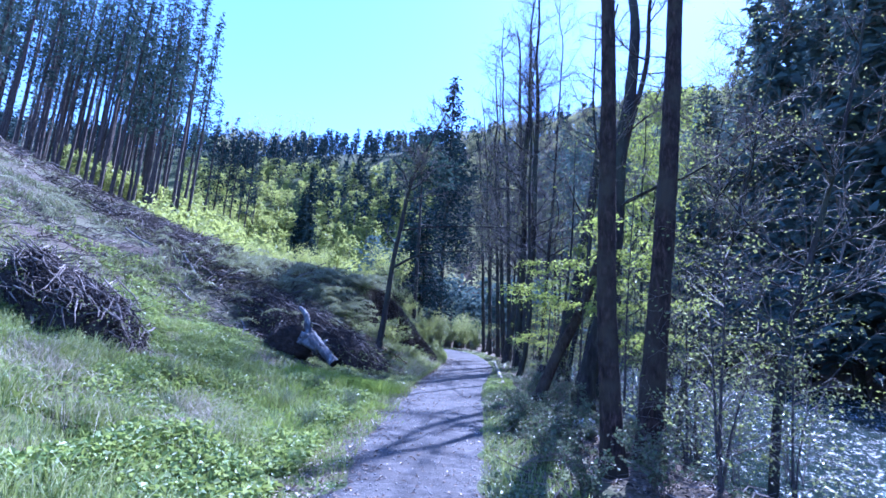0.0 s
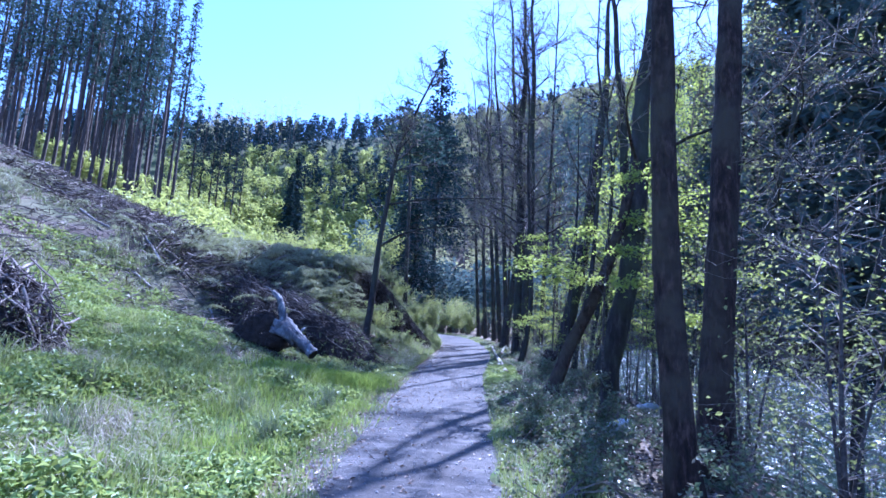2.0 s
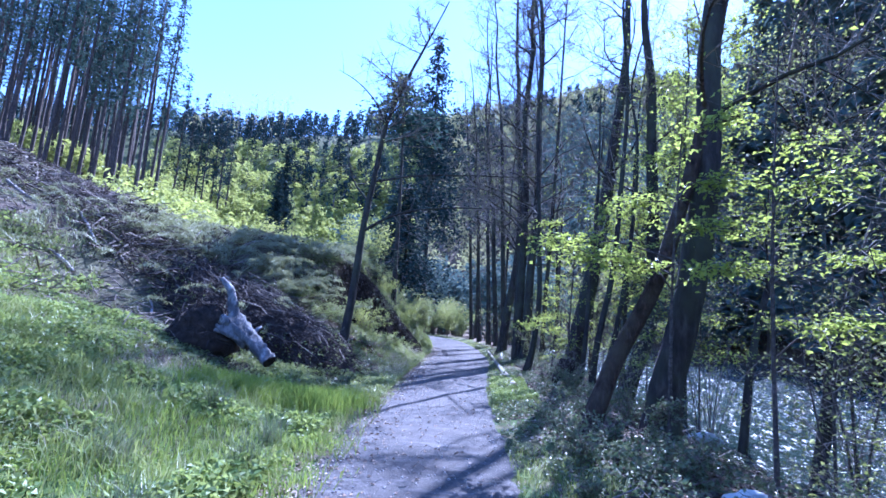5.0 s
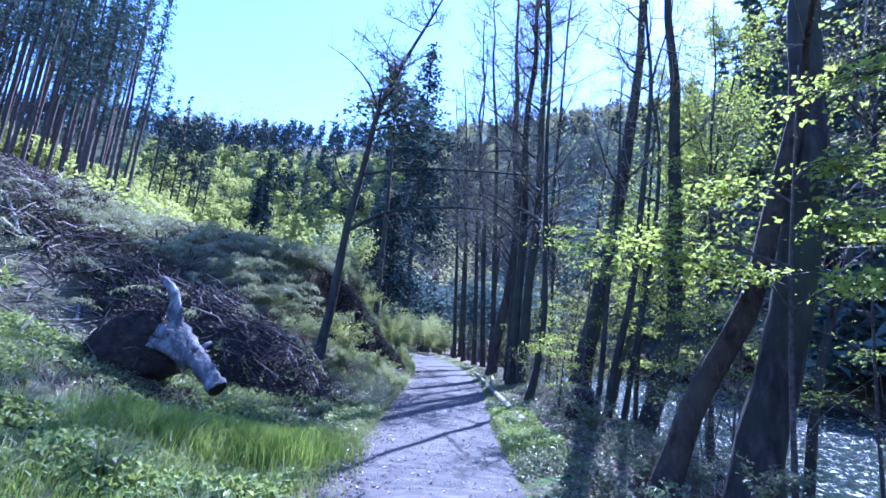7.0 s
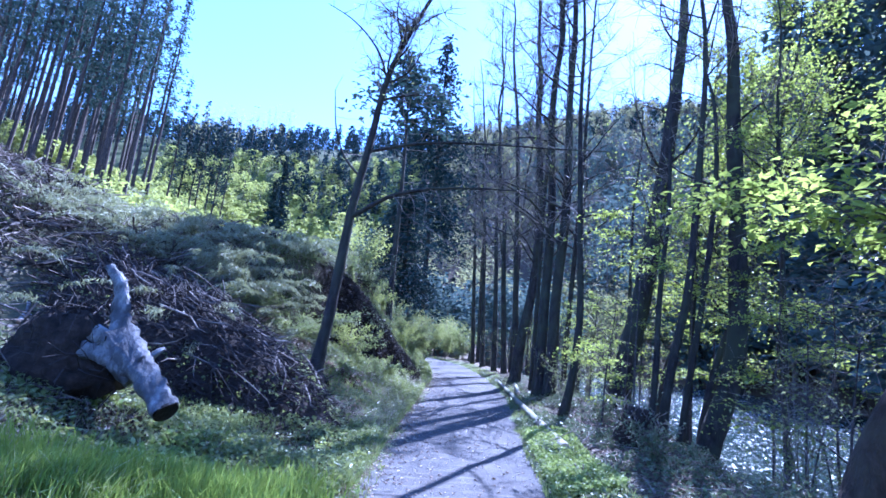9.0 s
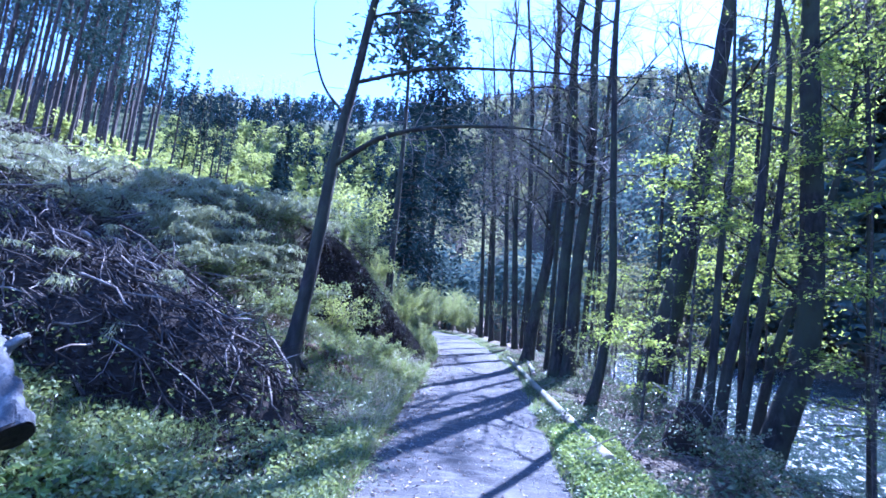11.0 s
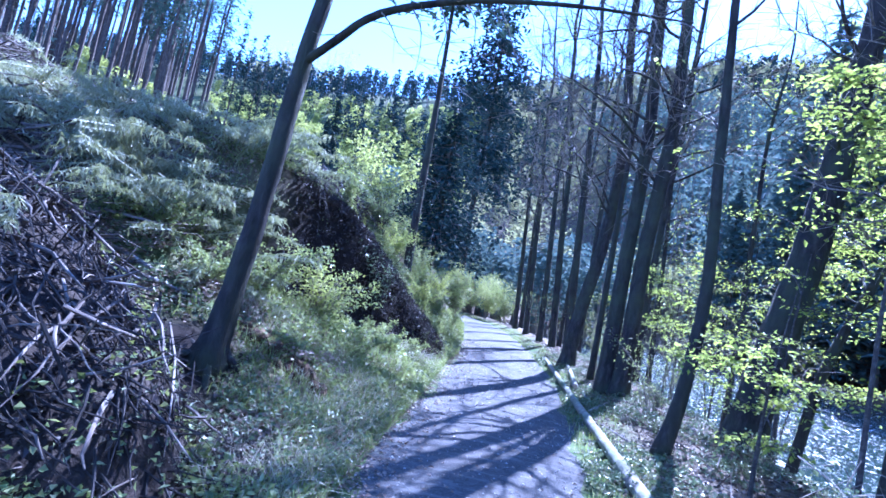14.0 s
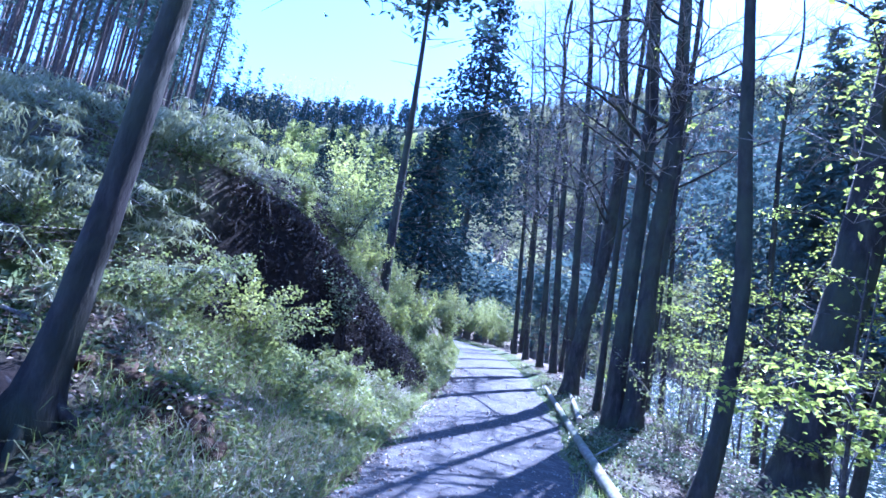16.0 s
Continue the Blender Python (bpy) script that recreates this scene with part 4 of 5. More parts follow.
# ---- beech saplings with level sprays of leaves ----
def sapling(base, sprays, seed, label, height, per=420, leaf=0.072):
    """A thin sapling; each spray is (x, y, z, reach): a level fan of twigs with leaves."""
    rng = np.random.default_rng(seed)
    gz = float(land(*base))
    t = thing("beech_sapling", (*base, gz), label, "sapling")
    wood, fo = Heap(), Heap()
    top = np.array([base[0] + 0.25, base[1], gz + height])
    stem = spline([(*base, gz - 0.1), (base[0] + 0.1, base[1] + 0.05, gz + height * 0.5), top], 0.2)
    tube(wood, stem, np.linspace(0.03, 0.006, len(stem)), 6)
    for x, y, z, reach in sprays:
        end = np.array([x, y, z])
        i = int(np.argmin(np.abs(stem[:, 2] - (z - 0.25))))
        arm = spline([stem[i], (stem[i] + end) / 2 + np.array([0, 0, 0.12]), end], 0.1)
        tube(wood, arm, np.linspace(0.014, 0.004, len(arm)), 4)
        go = (end - stem[i]) * [1, 1, 0]
        go = go / (np.linalg.norm(go) + 1e-6)
        for _ in range(16):
            a = rng.normal() * 0.9
            d = np.array([go[0] * np.cos(a) - go[1] * np.sin(a), go[0] * np.sin(a) + go[1] * np.cos(a), rng.normal() * 0.12])
            st = arm[rng.integers(len(arm) // 2, len(arm))]
            m = reach * (0.5 + 0.95 * rng.random())
            tw = spline([st, st + d * m * 0.5 + [0, 0, 0.04], st + d * m - [0, 0, 0.08 * m]], 0.08)
            tube(wood, tw, np.linspace(0.006, 0.002, len(tw)), 3)
            k = per // 26
            q = tw[rng.integers(1, len(tw), k)] + rng.normal(size=(k, 3)) * [0.07, 0.07, 0.03]
            leaves(fo, q, leaf, leaf * 0.6, rng, 0.55, 0.5, 0.25)
    part("stem", wood, TWIG_DARK, t)
    part("foliage", fo, BEECH, t, "translucent yellow-green young leaves", False, "stuff")
    return t


GLAD = "thin beech sapling with level sprays of bright young leaves"
sapling((3.0, 10.6), [(2.2, 11.0, 2.55, 0.7), (2.7, 10.8, 2.45, 0.8), (1.9, 11.4, 2.8, 0.6), (3.3, 10.5, 2.9, 0.8), (3.6, 10.7, 3.6, 0.9), (3.0, 11.2, 3.4, 0.8), (3.4, 10.0, 2.3, 0.6)], 160, GLAD, 4.4, 520)
sapling((3.6, 9.6), [(3.9, 9.4, 3.2, 0.8), (4.2, 9.8, 3.9, 0.9), (3.5, 10.0, 4.2, 0.8), (4.4, 9.2, 2.4, 0.8), (3.9, 9.0, 1.7, 0.7)], 161, GLAD, 5.0, 420)
sapling((3.6, 18.9), [(3.2, 18.6, 1.8, 0.6), (2.8, 18.5, 1.6, 0.5), (3.7, 18.7, 1.5, 0.6), (4.1, 19.3, 1.25, 0.5), (3.9, 19.2, 0.7, 0.4)], 162, GLAD, 2.4, 260)
sapling((3.7, 17.6), [(3.4, 17.5, 4.1, 0.55), (3.8, 17.4, 3.7, 0.5), (3.1, 17.5, 4.4, 0.4), (4.3, 17.7, 3.5, 0.5)], 163, GLAD, 4.8, 300)
sapling((5.0, 22.3), [(4.6, 22.1, 2.0, 0.8), (5.4, 22.2, 1.9, 0.8), (5.0, 22.4, 1.5, 0.8), (4.3, 22.6, 2.5, 0.7), (4.8, 22.0, 1.1, 0.6), (5.6, 22.6, 2.7, 0.7), (4.4, 22.4, 3.1, 0.6)], 164, GLAD, 3.6, 180)
sapling((5.9, 19.6), [(5.8, 19.5, 4.8, 0.7), (6.2, 19.8, 4.2, 0.8), (5.4, 19.4, 5.4, 0.6), (6.6, 19.3, 5.2, 0.8), (6.1, 19.4, 3.3, 0.8), (6.8, 19.8, 3.6, 0.8), (6.9, 19.0, 6.0, 0.8)], 165, GLAD, 6.2, 460)
sapling((6.9, 18.0), [(6.7 + 0.5 * math.sin(k * 2.4), 17.9 + 0.6 * math.cos(k * 1.7), 1.6 + 0.5 * k, 1.0) for k in range(12)], 166, GLAD, 8.0, 420, 0.075)
sapling((7.6, 21.5), [(7.4 + 0.7 * math.sin(k * 2.1), 21.4 + 0.6 * math.cos(k * 1.3), 1.4 + 0.5 * k, 1.2) for k in range(13)], 168, GLAD, 8.0, 480, 0.08)
sapling((5.6, 12.4), [(5.3 + 0.6 * math.sin(k * 2.1), 12.4 + 0.6 * math.cos(k * 1.3), 1.2 + 0.7 * k, 1.0) for k in range(7)], 169, GLAD, 6.0, 300, 0.07)
sapling((6.2, 27.5), [(5.8, 27.4, 2.2, 0.8), (6.6, 27.5, 2.0, 0.8), (6.0, 27.7, 3.0, 0.8), (6.5, 27.3, 1.4, 0.7)], 167, GLAD, 3.4, 300)


for k, (x, y, h) in enumerate(((4.7, 20.4, 3.2), (5.4, 25.0, 4.0), (6.4, 23.4, 5.0), (5.8, 16.8, 3.4), (5.0, 28.0, 3.6), (5.2, 14.6, 2.6))):
    sapling((x, y), [(x + 0.6 * math.sin(j * 2.3 + k), y + 0.5 * math.cos(j * 1.7), 0.9 + 0.55 * j, 0.8) for j in range(int(h / 0.6))], 180 + k, GLAD, h, 220, 0.065)


# ---- riverside shrubs ----
shrubs = []
SPOTS = [(5.6, 9.6, 2.6), (6.6, 6.6, 2.6), (5.6, 14.2, 3.4), (7.0, 10.0, 3.6), (3.9, 22.8, 1.8), (5.6, 26.0, 2.6), (4.9, 30.0, 2.4), (5.6, 34.0, 2.8), (5.0, 38.5, 2.6), (4.4, 43.0, 2.6), (7.4, 13.0, 3.4), (3.6, 13.4, 1.9)]
rq = np.random.default_rng(170)
for i, (x, y, h) in enumerate(SPOTS):
    z = max(float(land(x, y)), WATER_Z - 0.15)
    shrubs.append(bush((x, y, z), h * 0.5, h, 420, 171 + i, "twiggy riverside shrub with sparse small leaves", SHRUB_LEAF, 0.045, 9, "riverside_shrub", "shrubs on the river bank", None, TWIG, True, 3))
for i in range(46):
    y = -2 + 75 * rq.random()
    x = path_right(y) + 14.5 + 0.33 * max(y, 0) + 7 * rq.random()
    copy_thing(shrubs[i % 8], pose(x, y, float(land(x, y)), 0, 0, rq.random() * 360))



def arching_shrub(base, stems, seed, label, leafy=500):
    """Two or three upright dark stems with long thin arching side shoots and few leaves."""
    rng = np.random.default_rng(seed)
    gz = max(float(land(*base)), WATER_Z - 0.1)
    t = thing("arching_shrub", (*base, gz), label, "shrub", "shrubs on the river bank")
    shoots, tips = Heap(), []
    for dx, dy, h, r in stems:
        p0 = np.array([base[0], base[1], gz - 0.1])
        run = spline([p0, p0 + [dx * 0.25, dy * 0.3, h * 0.33], p0 + [dx * 0.7, dy * 0.6, h * 0.68], p0 + [dx, dy, h]], 0.12)
        st = Heap()
        tube(st, run, np.linspace(r, 0.004, len(run)), 6, 0.1, rng)
        part("stem", st, TWIG_DARK, t, "", True)
        for i in range(3, len(run)):
            for _ in range(1 + (rng.random() < 0.3)):
                a = rng.random() * 6.28
                m = (0.35 + 0.9 * rng.random()) * (1.15 - 0.6 * i / len(run))
                d = np.array([np.cos(a), np.sin(a), 0.25])
                q = spline([run[i], run[i] + d * m * 0.5 + [0, 0, 0.12 * m], run[i] + d * m + [0, 0, rng.normal() * 0.2 * m]], 0.14)
                tube(shoots, q, np.linspace(0.006, 0.0018, len(q)), 3)
                for k in range(2, len(q)):
                    e = rng.normal(size=3) + d * 0.8
                    w = q[k] + e / np.linalg.norm(e) * (0.1 + 0.22 * rng.random())
                    tube(shoots, np.array([q[k], w]), [0.0025, 0.0012], 3)
                    tips += [w, q[k]]
    part("shoot_tangle", shoots, TWIG, t, "thin pale arching shoots", False, "stuff")
    fo = Heap()
    tp = np.array(tips)
    leaves(fo, tp[rng.integers(0, len(tp), leafy)] + rng.normal(size=(leafy, 3)) * 0.05, 0.05, 0.032, rng, 0.4)
    part("foliage", fo, SHRUB_LEAF, t, "sparse small spring leaves", False, "stuff")
    return t


ARCH = "thin dark-stemmed shrub with arching twigs and sparse leaves"
arching_shrub((3.35, 5.9), [(0.22, 0.1, 2.9, 0.028), (0.05, 0.2, 2.4, 0.02), (0.5, -0.1, 2.1, 0.018)], 500, ARCH, 900)
arching_shrub((4.2, 8.4), [(0.1, 0.1, 3.6, 0.028), (-0.4, 0.2, 2.8, 0.02), (0.7, 0.0, 3.0, 0.02)], 502, ARCH, 1100)
arching_shrub((5.3, 7.6), [(0.2, 0.0, 3.8, 0.028), (0.7, 0.3, 3.0, 0.02)], 503, ARCH, 1200)
arching_shrub((5.6, 10.9), [(0.1, 0.2, 4.2, 0.03), (-0.5, 0.0, 3.4, 0.02), (0.8, 0.1, 3.4, 0.022)], 504, ARCH, 800)
arching_shrub((4.7, 10.2), [(0.3, 0.2, 3.4, 0.026), (-0.3, 0.1, 2.6, 0.02)], 505, ARCH, 900)
arching_shrub((5.4, 15.6), [(0.2, 0.0, 3.6, 0.028), (0.8, 0.2, 3.0, 0.02), (-0.3, 0.1, 2.6, 0.02)], 506, ARCH, 700)
arching_shrub((6.6, 16.4), [(0.2, 0.1, 4.6, 0.03), (-0.5, 0.2, 3.6, 0.02)], 507, ARCH, 700)
arching_shrub((6.9, 23.8), [(0.1, 0.1, 4.4, 0.03), (0.7, 0.2, 3.6, 0.022), (-0.6, 0.0, 3.2, 0.02)], 508, ARCH, 700)
arching_shrub((6.2, 25.2), [(0.2, 0.0, 4.0, 0.03), (-0.5, 0.2, 3.2, 0.022)], 509, ARCH, 700)
arching_shrub((6.6, 29.0), [(0.2, 0.0, 4.4, 0.03), (0.6, 0.2, 3.6, 0.022)], 510, ARCH, 700)
arching_shrub((6.4, 33.0), [(0.2, 0.0, 4.4, 0.03), (-0.6, 0.2, 3.4, 0.022)], 511, ARCH, 700)
for x, y, lean, r, seed in ((7.2, 26.4, 0.03, 0.09, 41), (6.9, 31.0, -0.02, 0.1, 42), (7.9, 35.0, 0.02, 0.11, 43), (6.3, 20.4, 0.06, 0.07, 44), (7.4, 18.6, 0.02, 0.07, 45)):
    riverside_tree((x, y), [(x + lean * 2, 2.0), (x + lean * 5, 5), (x + lean * 8, 8)], r, 13, "thin dark alder stem at the water's edge", BARK, seed, 12, 1.8, 260, 2.0, 1.3)

LEAFY = "young beech leaning over the river with thin fresh foliage"
riverside_tree((6.2, 19.9), [(6.7, 1.6), (7.5, 3.6), (8.2, 6.0), (8.7, 8.5)], 0.1, 12, LEAFY, BARK, 46, 34, 2.6, 5200, 2.6, 1.3, 0.25, 0.1, BEECH, 0.25)
riverside_tree((6.6, 22.9), [(7.1, 1.8), (8.0, 4.0), (8.8, 6.5), (9.4, 9.0)], 0.1, 13, LEAFY, BARK, 47, 34, 2.8, 5200, 2.6, 1.3, 0.25, 0.11, BEECH, 0.25)
riverside_tree((5.2, 11.2), [(5.7, 1.6), (6.5, 3.6), (7.1, 5.6), (7.6, 7.6)], 0.09, 10, LEAFY, BARK, 48, 30, 2.3, 750, 2.4, 1.3, 0.25, 0.06, SHRUB_LEAF, 0.25)
riverside_tree((5.6, 8.6), [(6.0, 1.6), (6.6, 3.4), (7.2, 5.4), (7.7, 7.4)], 0.08, 9.5, LEAFY, BARK, 49, 28, 2.1, 650, 1.8, 1.3, 0.25, 0.055, SHRUB_LEAF, 0.25)
riverside_tree((6.4, 14.6), [(6.9, 1.8), (7.6, 4.0), (8.3, 6.5)], 0.09, 11, LEAFY, BARK, 50, 30, 2.4, 2200, 2.2, 1.3, 0.25, 0.07, SHRUB_LEAF, 0.25)

for i, (x, y, h) in enumerate(((1.95, 11.9, 0.55), (2.5, 12.3, 0.7), (2.3, 10.6, 0.5), (1.75, 9.9, 0.45), (2.1, 9.1, 0.45), (2.9, 10.9, 0.6), (1.7, 7.6, 0.4), (2.2, 7.7, 0.5), (1.5, 6.4, 0.4), (1.7, 5.2, 0.45), (2.5, 5.3, 0.55), (2.9, 6.6, 0.6), (3.1, 13.2, 0.6), (3.0, 15.2, 0.5), (3.4, 16.2, 0.55), (3.9, 19.4, 0.6), (3.5, 21.2, 0.5), (4.3, 23.4, 0.6), (1.9, 6.9, 0.5), (2.0, 8.3, 0.5), (2.7, 7.3, 0.55), (1.85, 10.8, 0.5), (2.75, 9.6, 0.6), (3.2, 8.1, 0.6), (3.3, 12.4, 0.6), (1.45, 8.9, 0.35))):
    bush((x, y, float(land(x, y))), h * 0.9, h, 420, 400 + i, "low tangled bramble bush with dry twigs and leaves", HERB_GREY, 0.05, 10, "bramble_bush", "brambles on the river bank", None, DRY_TWIG, False)


# ---- brushwood and timber of the felled slope ----
def twigs_at(heap, pos, length, radius, rng, go=None, tilt=0.35, seg=3, fall=0.0):
    for p in pos:
        a = rng.random() * 2 * np.pi if go is None else go + rng.normal() * 0.45
        d = np.array([np.cos(a), np.sin(a), rng.normal() * tilt - fall])
        d /= np.linalg.norm(d)
        m = length * (0.35 + 1.1 * rng.random())
        b = rng.normal(size=3) * m * 0.13
        if seg > 4:
            w = np.cumsum(rng.normal(size=(5, 3)) * m * 0.035, axis=0)
            tube(heap, p + np.outer(np.linspace(-0.5, 0.5, 5), d * m) + w, np.array([1, 0.95, 0.8, 0.55, 0.25]) * radius * (0.5 + rng.random()), seg, 0.2, rng)
            continue
        tube(heap, np.array([p - d * m / 2, p + b, p + d * m / 2]), np.array([1, 0.8, 0.3]) * radius * (0.5 + rng.random()), seg)


def brush_pile(foot, size, height, count, seed, label, yaw=0.0, bigger=14, pale_share=0.1, bare=False, go=-0.5):
    """A heap of dead branches over a core coloured as inner shade; size is its half length and half width."""
    rng = np.random.default_rng(seed)
    bx, by = foot
    t = thing("brush_pile", (bx, by, float(land(bx, by))), label, "brush pile")
    ca, sa = np.cos(radians(yaw)), np.sin(radians(yaw))

    def dome(u, v):
        x, y = bx + ca * u * size[0] - sa * v * size[1], by + sa * u * size[0] + ca * v * size[1]
        h = height * np.clip(1 - u * u - v * v, 0, 1) ** 0.6 * (1 + 0.25 * bumps(x, y, 0.7, seed))
        return x, y, land(x, y) + h

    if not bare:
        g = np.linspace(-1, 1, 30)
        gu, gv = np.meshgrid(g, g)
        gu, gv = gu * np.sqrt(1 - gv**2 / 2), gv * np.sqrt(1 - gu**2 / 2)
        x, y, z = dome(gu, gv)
        # Dark sheet added in place of the shade between the twigs.
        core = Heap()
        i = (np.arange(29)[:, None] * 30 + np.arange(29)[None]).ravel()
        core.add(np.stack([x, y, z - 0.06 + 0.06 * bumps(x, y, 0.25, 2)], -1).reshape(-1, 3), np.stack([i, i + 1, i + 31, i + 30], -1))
        part("core", core, SOIL, t, "dark dome standing in for shade between the twigs", True)
    a, r = rng.random(count) * 2 * np.pi, np.sqrt(rng.random(count)) * 1.02
    x, y, z = dome(r * np.cos(a), r * np.sin(a))
    fine = Heap()
    p = np.stack([x, y, z + rng.random(count) * 0.16 - 0.06], -1)
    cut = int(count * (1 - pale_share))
    # Most twigs take the dark tone that paints the heap's inner shade.
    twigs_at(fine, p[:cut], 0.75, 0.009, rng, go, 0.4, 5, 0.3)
    part("twig_tangle", fine, DARK_TWIG, t, "tangled twigs coloured dark for shade in the heap", False, "stuff")
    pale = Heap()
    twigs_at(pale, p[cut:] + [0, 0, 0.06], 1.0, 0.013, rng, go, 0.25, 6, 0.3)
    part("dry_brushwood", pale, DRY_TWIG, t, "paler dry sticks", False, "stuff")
    fo = Heap()
    leaves(fo, p[rng.integers(0, count, count * 2)] - np.array([0, 0, 0.09]) * rng.random((count * 2, 1)), 0.07, 0.05, rng)
    part("leaf_litter", fo, DARK_LEAF, t, "", False, "stuff")
    foot = Heap()
    a, r = rng.random(count) * 2 * np.pi, 0.72 + 0.4 * rng.random(count)
    x, y, z = dome(r * np.cos(a), r * np.sin(a))
    leaves(foot, np.stack([x, y, z + 0.12 * rng.random(count)], -1), 0.06, 0.042, rng)
    part("foot_foliage", foot, BANK_LEAF, t, "herbs growing into the heap", False, "stuff")
    for k in range(bigger):
        a, r = rng.random() * 6.28, np.sqrt(rng.random()) * 0.85
        x, y, z = dome(r * np.cos(a), r * np.sin(a))
        b = Heap()
        twigs_at(b, np.array([[x, y, float(z) + 0.1]]), 1.2, 0.015, rng, go, 0.25, 6, 0.3)
        part("branch", b, DRY_TWIG, t)
    return t


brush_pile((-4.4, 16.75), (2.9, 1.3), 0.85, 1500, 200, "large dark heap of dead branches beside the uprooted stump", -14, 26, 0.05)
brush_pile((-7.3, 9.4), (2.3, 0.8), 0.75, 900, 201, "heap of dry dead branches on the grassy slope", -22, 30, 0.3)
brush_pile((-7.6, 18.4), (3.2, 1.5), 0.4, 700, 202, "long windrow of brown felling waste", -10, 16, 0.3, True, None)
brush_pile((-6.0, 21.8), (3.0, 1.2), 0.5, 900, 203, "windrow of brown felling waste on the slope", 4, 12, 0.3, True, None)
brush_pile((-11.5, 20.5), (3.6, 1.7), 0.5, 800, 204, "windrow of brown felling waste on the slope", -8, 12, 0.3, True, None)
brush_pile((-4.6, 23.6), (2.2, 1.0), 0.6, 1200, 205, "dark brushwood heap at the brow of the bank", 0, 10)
brush_pile((-15.5, 27.0), (4.5, 1.6), 0.6, 1300, 206, "windrow of brown felling waste on the slope", 6, 12, 0.3, True, None)

rb = np.random.default_rng(210)
scatter = Heap()
n = 11000
yy = 10 + 34 * rb.random(n)
dd = 3.2 + np.abs(rb.normal(size=n)) * 12
xx = path_left(yy) - dd
ok = (yy > 13.5) | (dd > 9)
twigs_at(scatter, on_land(xx[ok], yy[ok], 0.06), 0.9, 0.014, rb, None, 0.16)
n = 2600
yy = 34 + 66 * rb.random(n)
xx = -yy * (0.5 + 0.55 * rb.random(n))
twigs_at(scatter, on_land(xx, yy, 0.15), 2.0, 0.05, rb, None, 0.2)
n = 9000
yy = 17 + 40 * rb.random(n)
xx = -yy * (0.3 + 0.62 * rb.random(n))
hump = bumps(xx, yy, 1.7, 91) + 0.5 * bumps(xx, yy, 0.7, 92)
ok = (hump > 0.05) & (path_left(yy) - xx > 5) & ((yy > 25) | (hump > 0.6))
dark = Heap()
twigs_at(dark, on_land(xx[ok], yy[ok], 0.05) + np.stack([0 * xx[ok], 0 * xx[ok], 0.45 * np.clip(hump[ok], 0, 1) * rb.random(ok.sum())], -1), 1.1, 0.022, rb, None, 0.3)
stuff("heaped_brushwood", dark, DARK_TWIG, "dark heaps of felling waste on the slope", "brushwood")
stuff("scattered_brushwood", scatter, DRY_TWIG, "dry twigs strewn over the felled slope", "brushwood")

sprays = Heap()
n = 620
brow = rb.random(n) < 0.6
yy = np.where(brow, 19.0 + 4.0 * rb.random(n) ** 1.3, 15.5 + 22 * rb.random(n))
xx = np.where(brow, -3.3 - 6.5 * rb.random(n), path_left(yy) - 3.2 - np.abs(rb.normal(size=n)) * 6.5)
c = on_land(xx, yy, 0.04 + 0.55 * np.clip(bumps(xx, yy, 1.0, 88), 0, 1) + 0.12 * rb.random(n))
aa = -0.9 + 1.1 * rb.normal(size=n)
go = np.stack([np.cos(aa), np.sin(aa), 0.05 + 0.1 * rb.normal(size=n)], -1) * (0.7 + 0.9 * rb.random((n, 1)))
k = 130
u = rb.random((n, k, 1))
arc = 0.12 + 0.32 * rb.random((n, 1, 1))
side = np.stack([-go[:, 1], go[:, 0], 0 * aa], -1)
pos = c[:, None, :] + go[:, None, :] * u + side[:, None, :] * rb.normal(size=(n, k, 1)) * 0.12 * (1.15 - u) + np.array([0, 0, 1]) * (arc * np.sin(u * 2.6))
leaves(sprays, pos.reshape(-1, 3), 0.12, 0.015, rb, 0.2, None, 1.5)
for k in range(n):
    up = np.array([0, 0, float(arc[k, 0, 0])])
    tube(sprays, np.array([c[k], c[k] + go[k] * 0.5 + up * 0.95, c[k] + go[k] + up * 0.5]), [0.014, 0.01, 0.004], 3)
stuff("cut_spruce_boughs", sprays, NEEDLES_DRY, "withered grey-green cut spruce boughs on the slope", "boughs")


def timber(a, b, r, seed, label, mat=PALE_WOOD, name="log", bend=0.05, lift=0.0):
    """A lying pole with sawn ends, resting on the ground."""
    rng = np.random.default_rng(seed)
    (ax, ay), (bx, by) = a, b
    pts = [(ax + (bx - ax) * u, ay + (by - ay) * u + bend * math.sin(u * 3.1), 0) for u in np.linspace(0, 1, 9)]
    pts = np.array([(x, y, float(land(x, y)) + r * 0.8 + lift) for x, y, _ in pts])
    pts[:, 2] = np.polyval(np.polyfit(np.arange(9), pts[:, 2], 2), np.arange(9)) + 0.02
    t = thing(name, tuple(pts[0] - [0, 0, r]), label, "log")
    h = Heap()
    ln = spline(pts, 0.2)
    tube(h, ln, np.linspace(r, r * 0.7, len(ln)), 12, 0.1, rng)
    part("stem", h, mat, t, "", True)
    for p, q, s in ((ln[0], ln[1], 1.0), (ln[-1], ln[-2], 0.7)):
        e = Heap()
        d = (p - q) / np.linalg.norm(p - q)
        tube(e, np.array([p - d * 0.01, p + d * 0.006]), [r * s * 0.97, r * s * 0.95], 12, 0, None, True)
        part("sawn_end", e, CUT_WOOD, t)
    return t


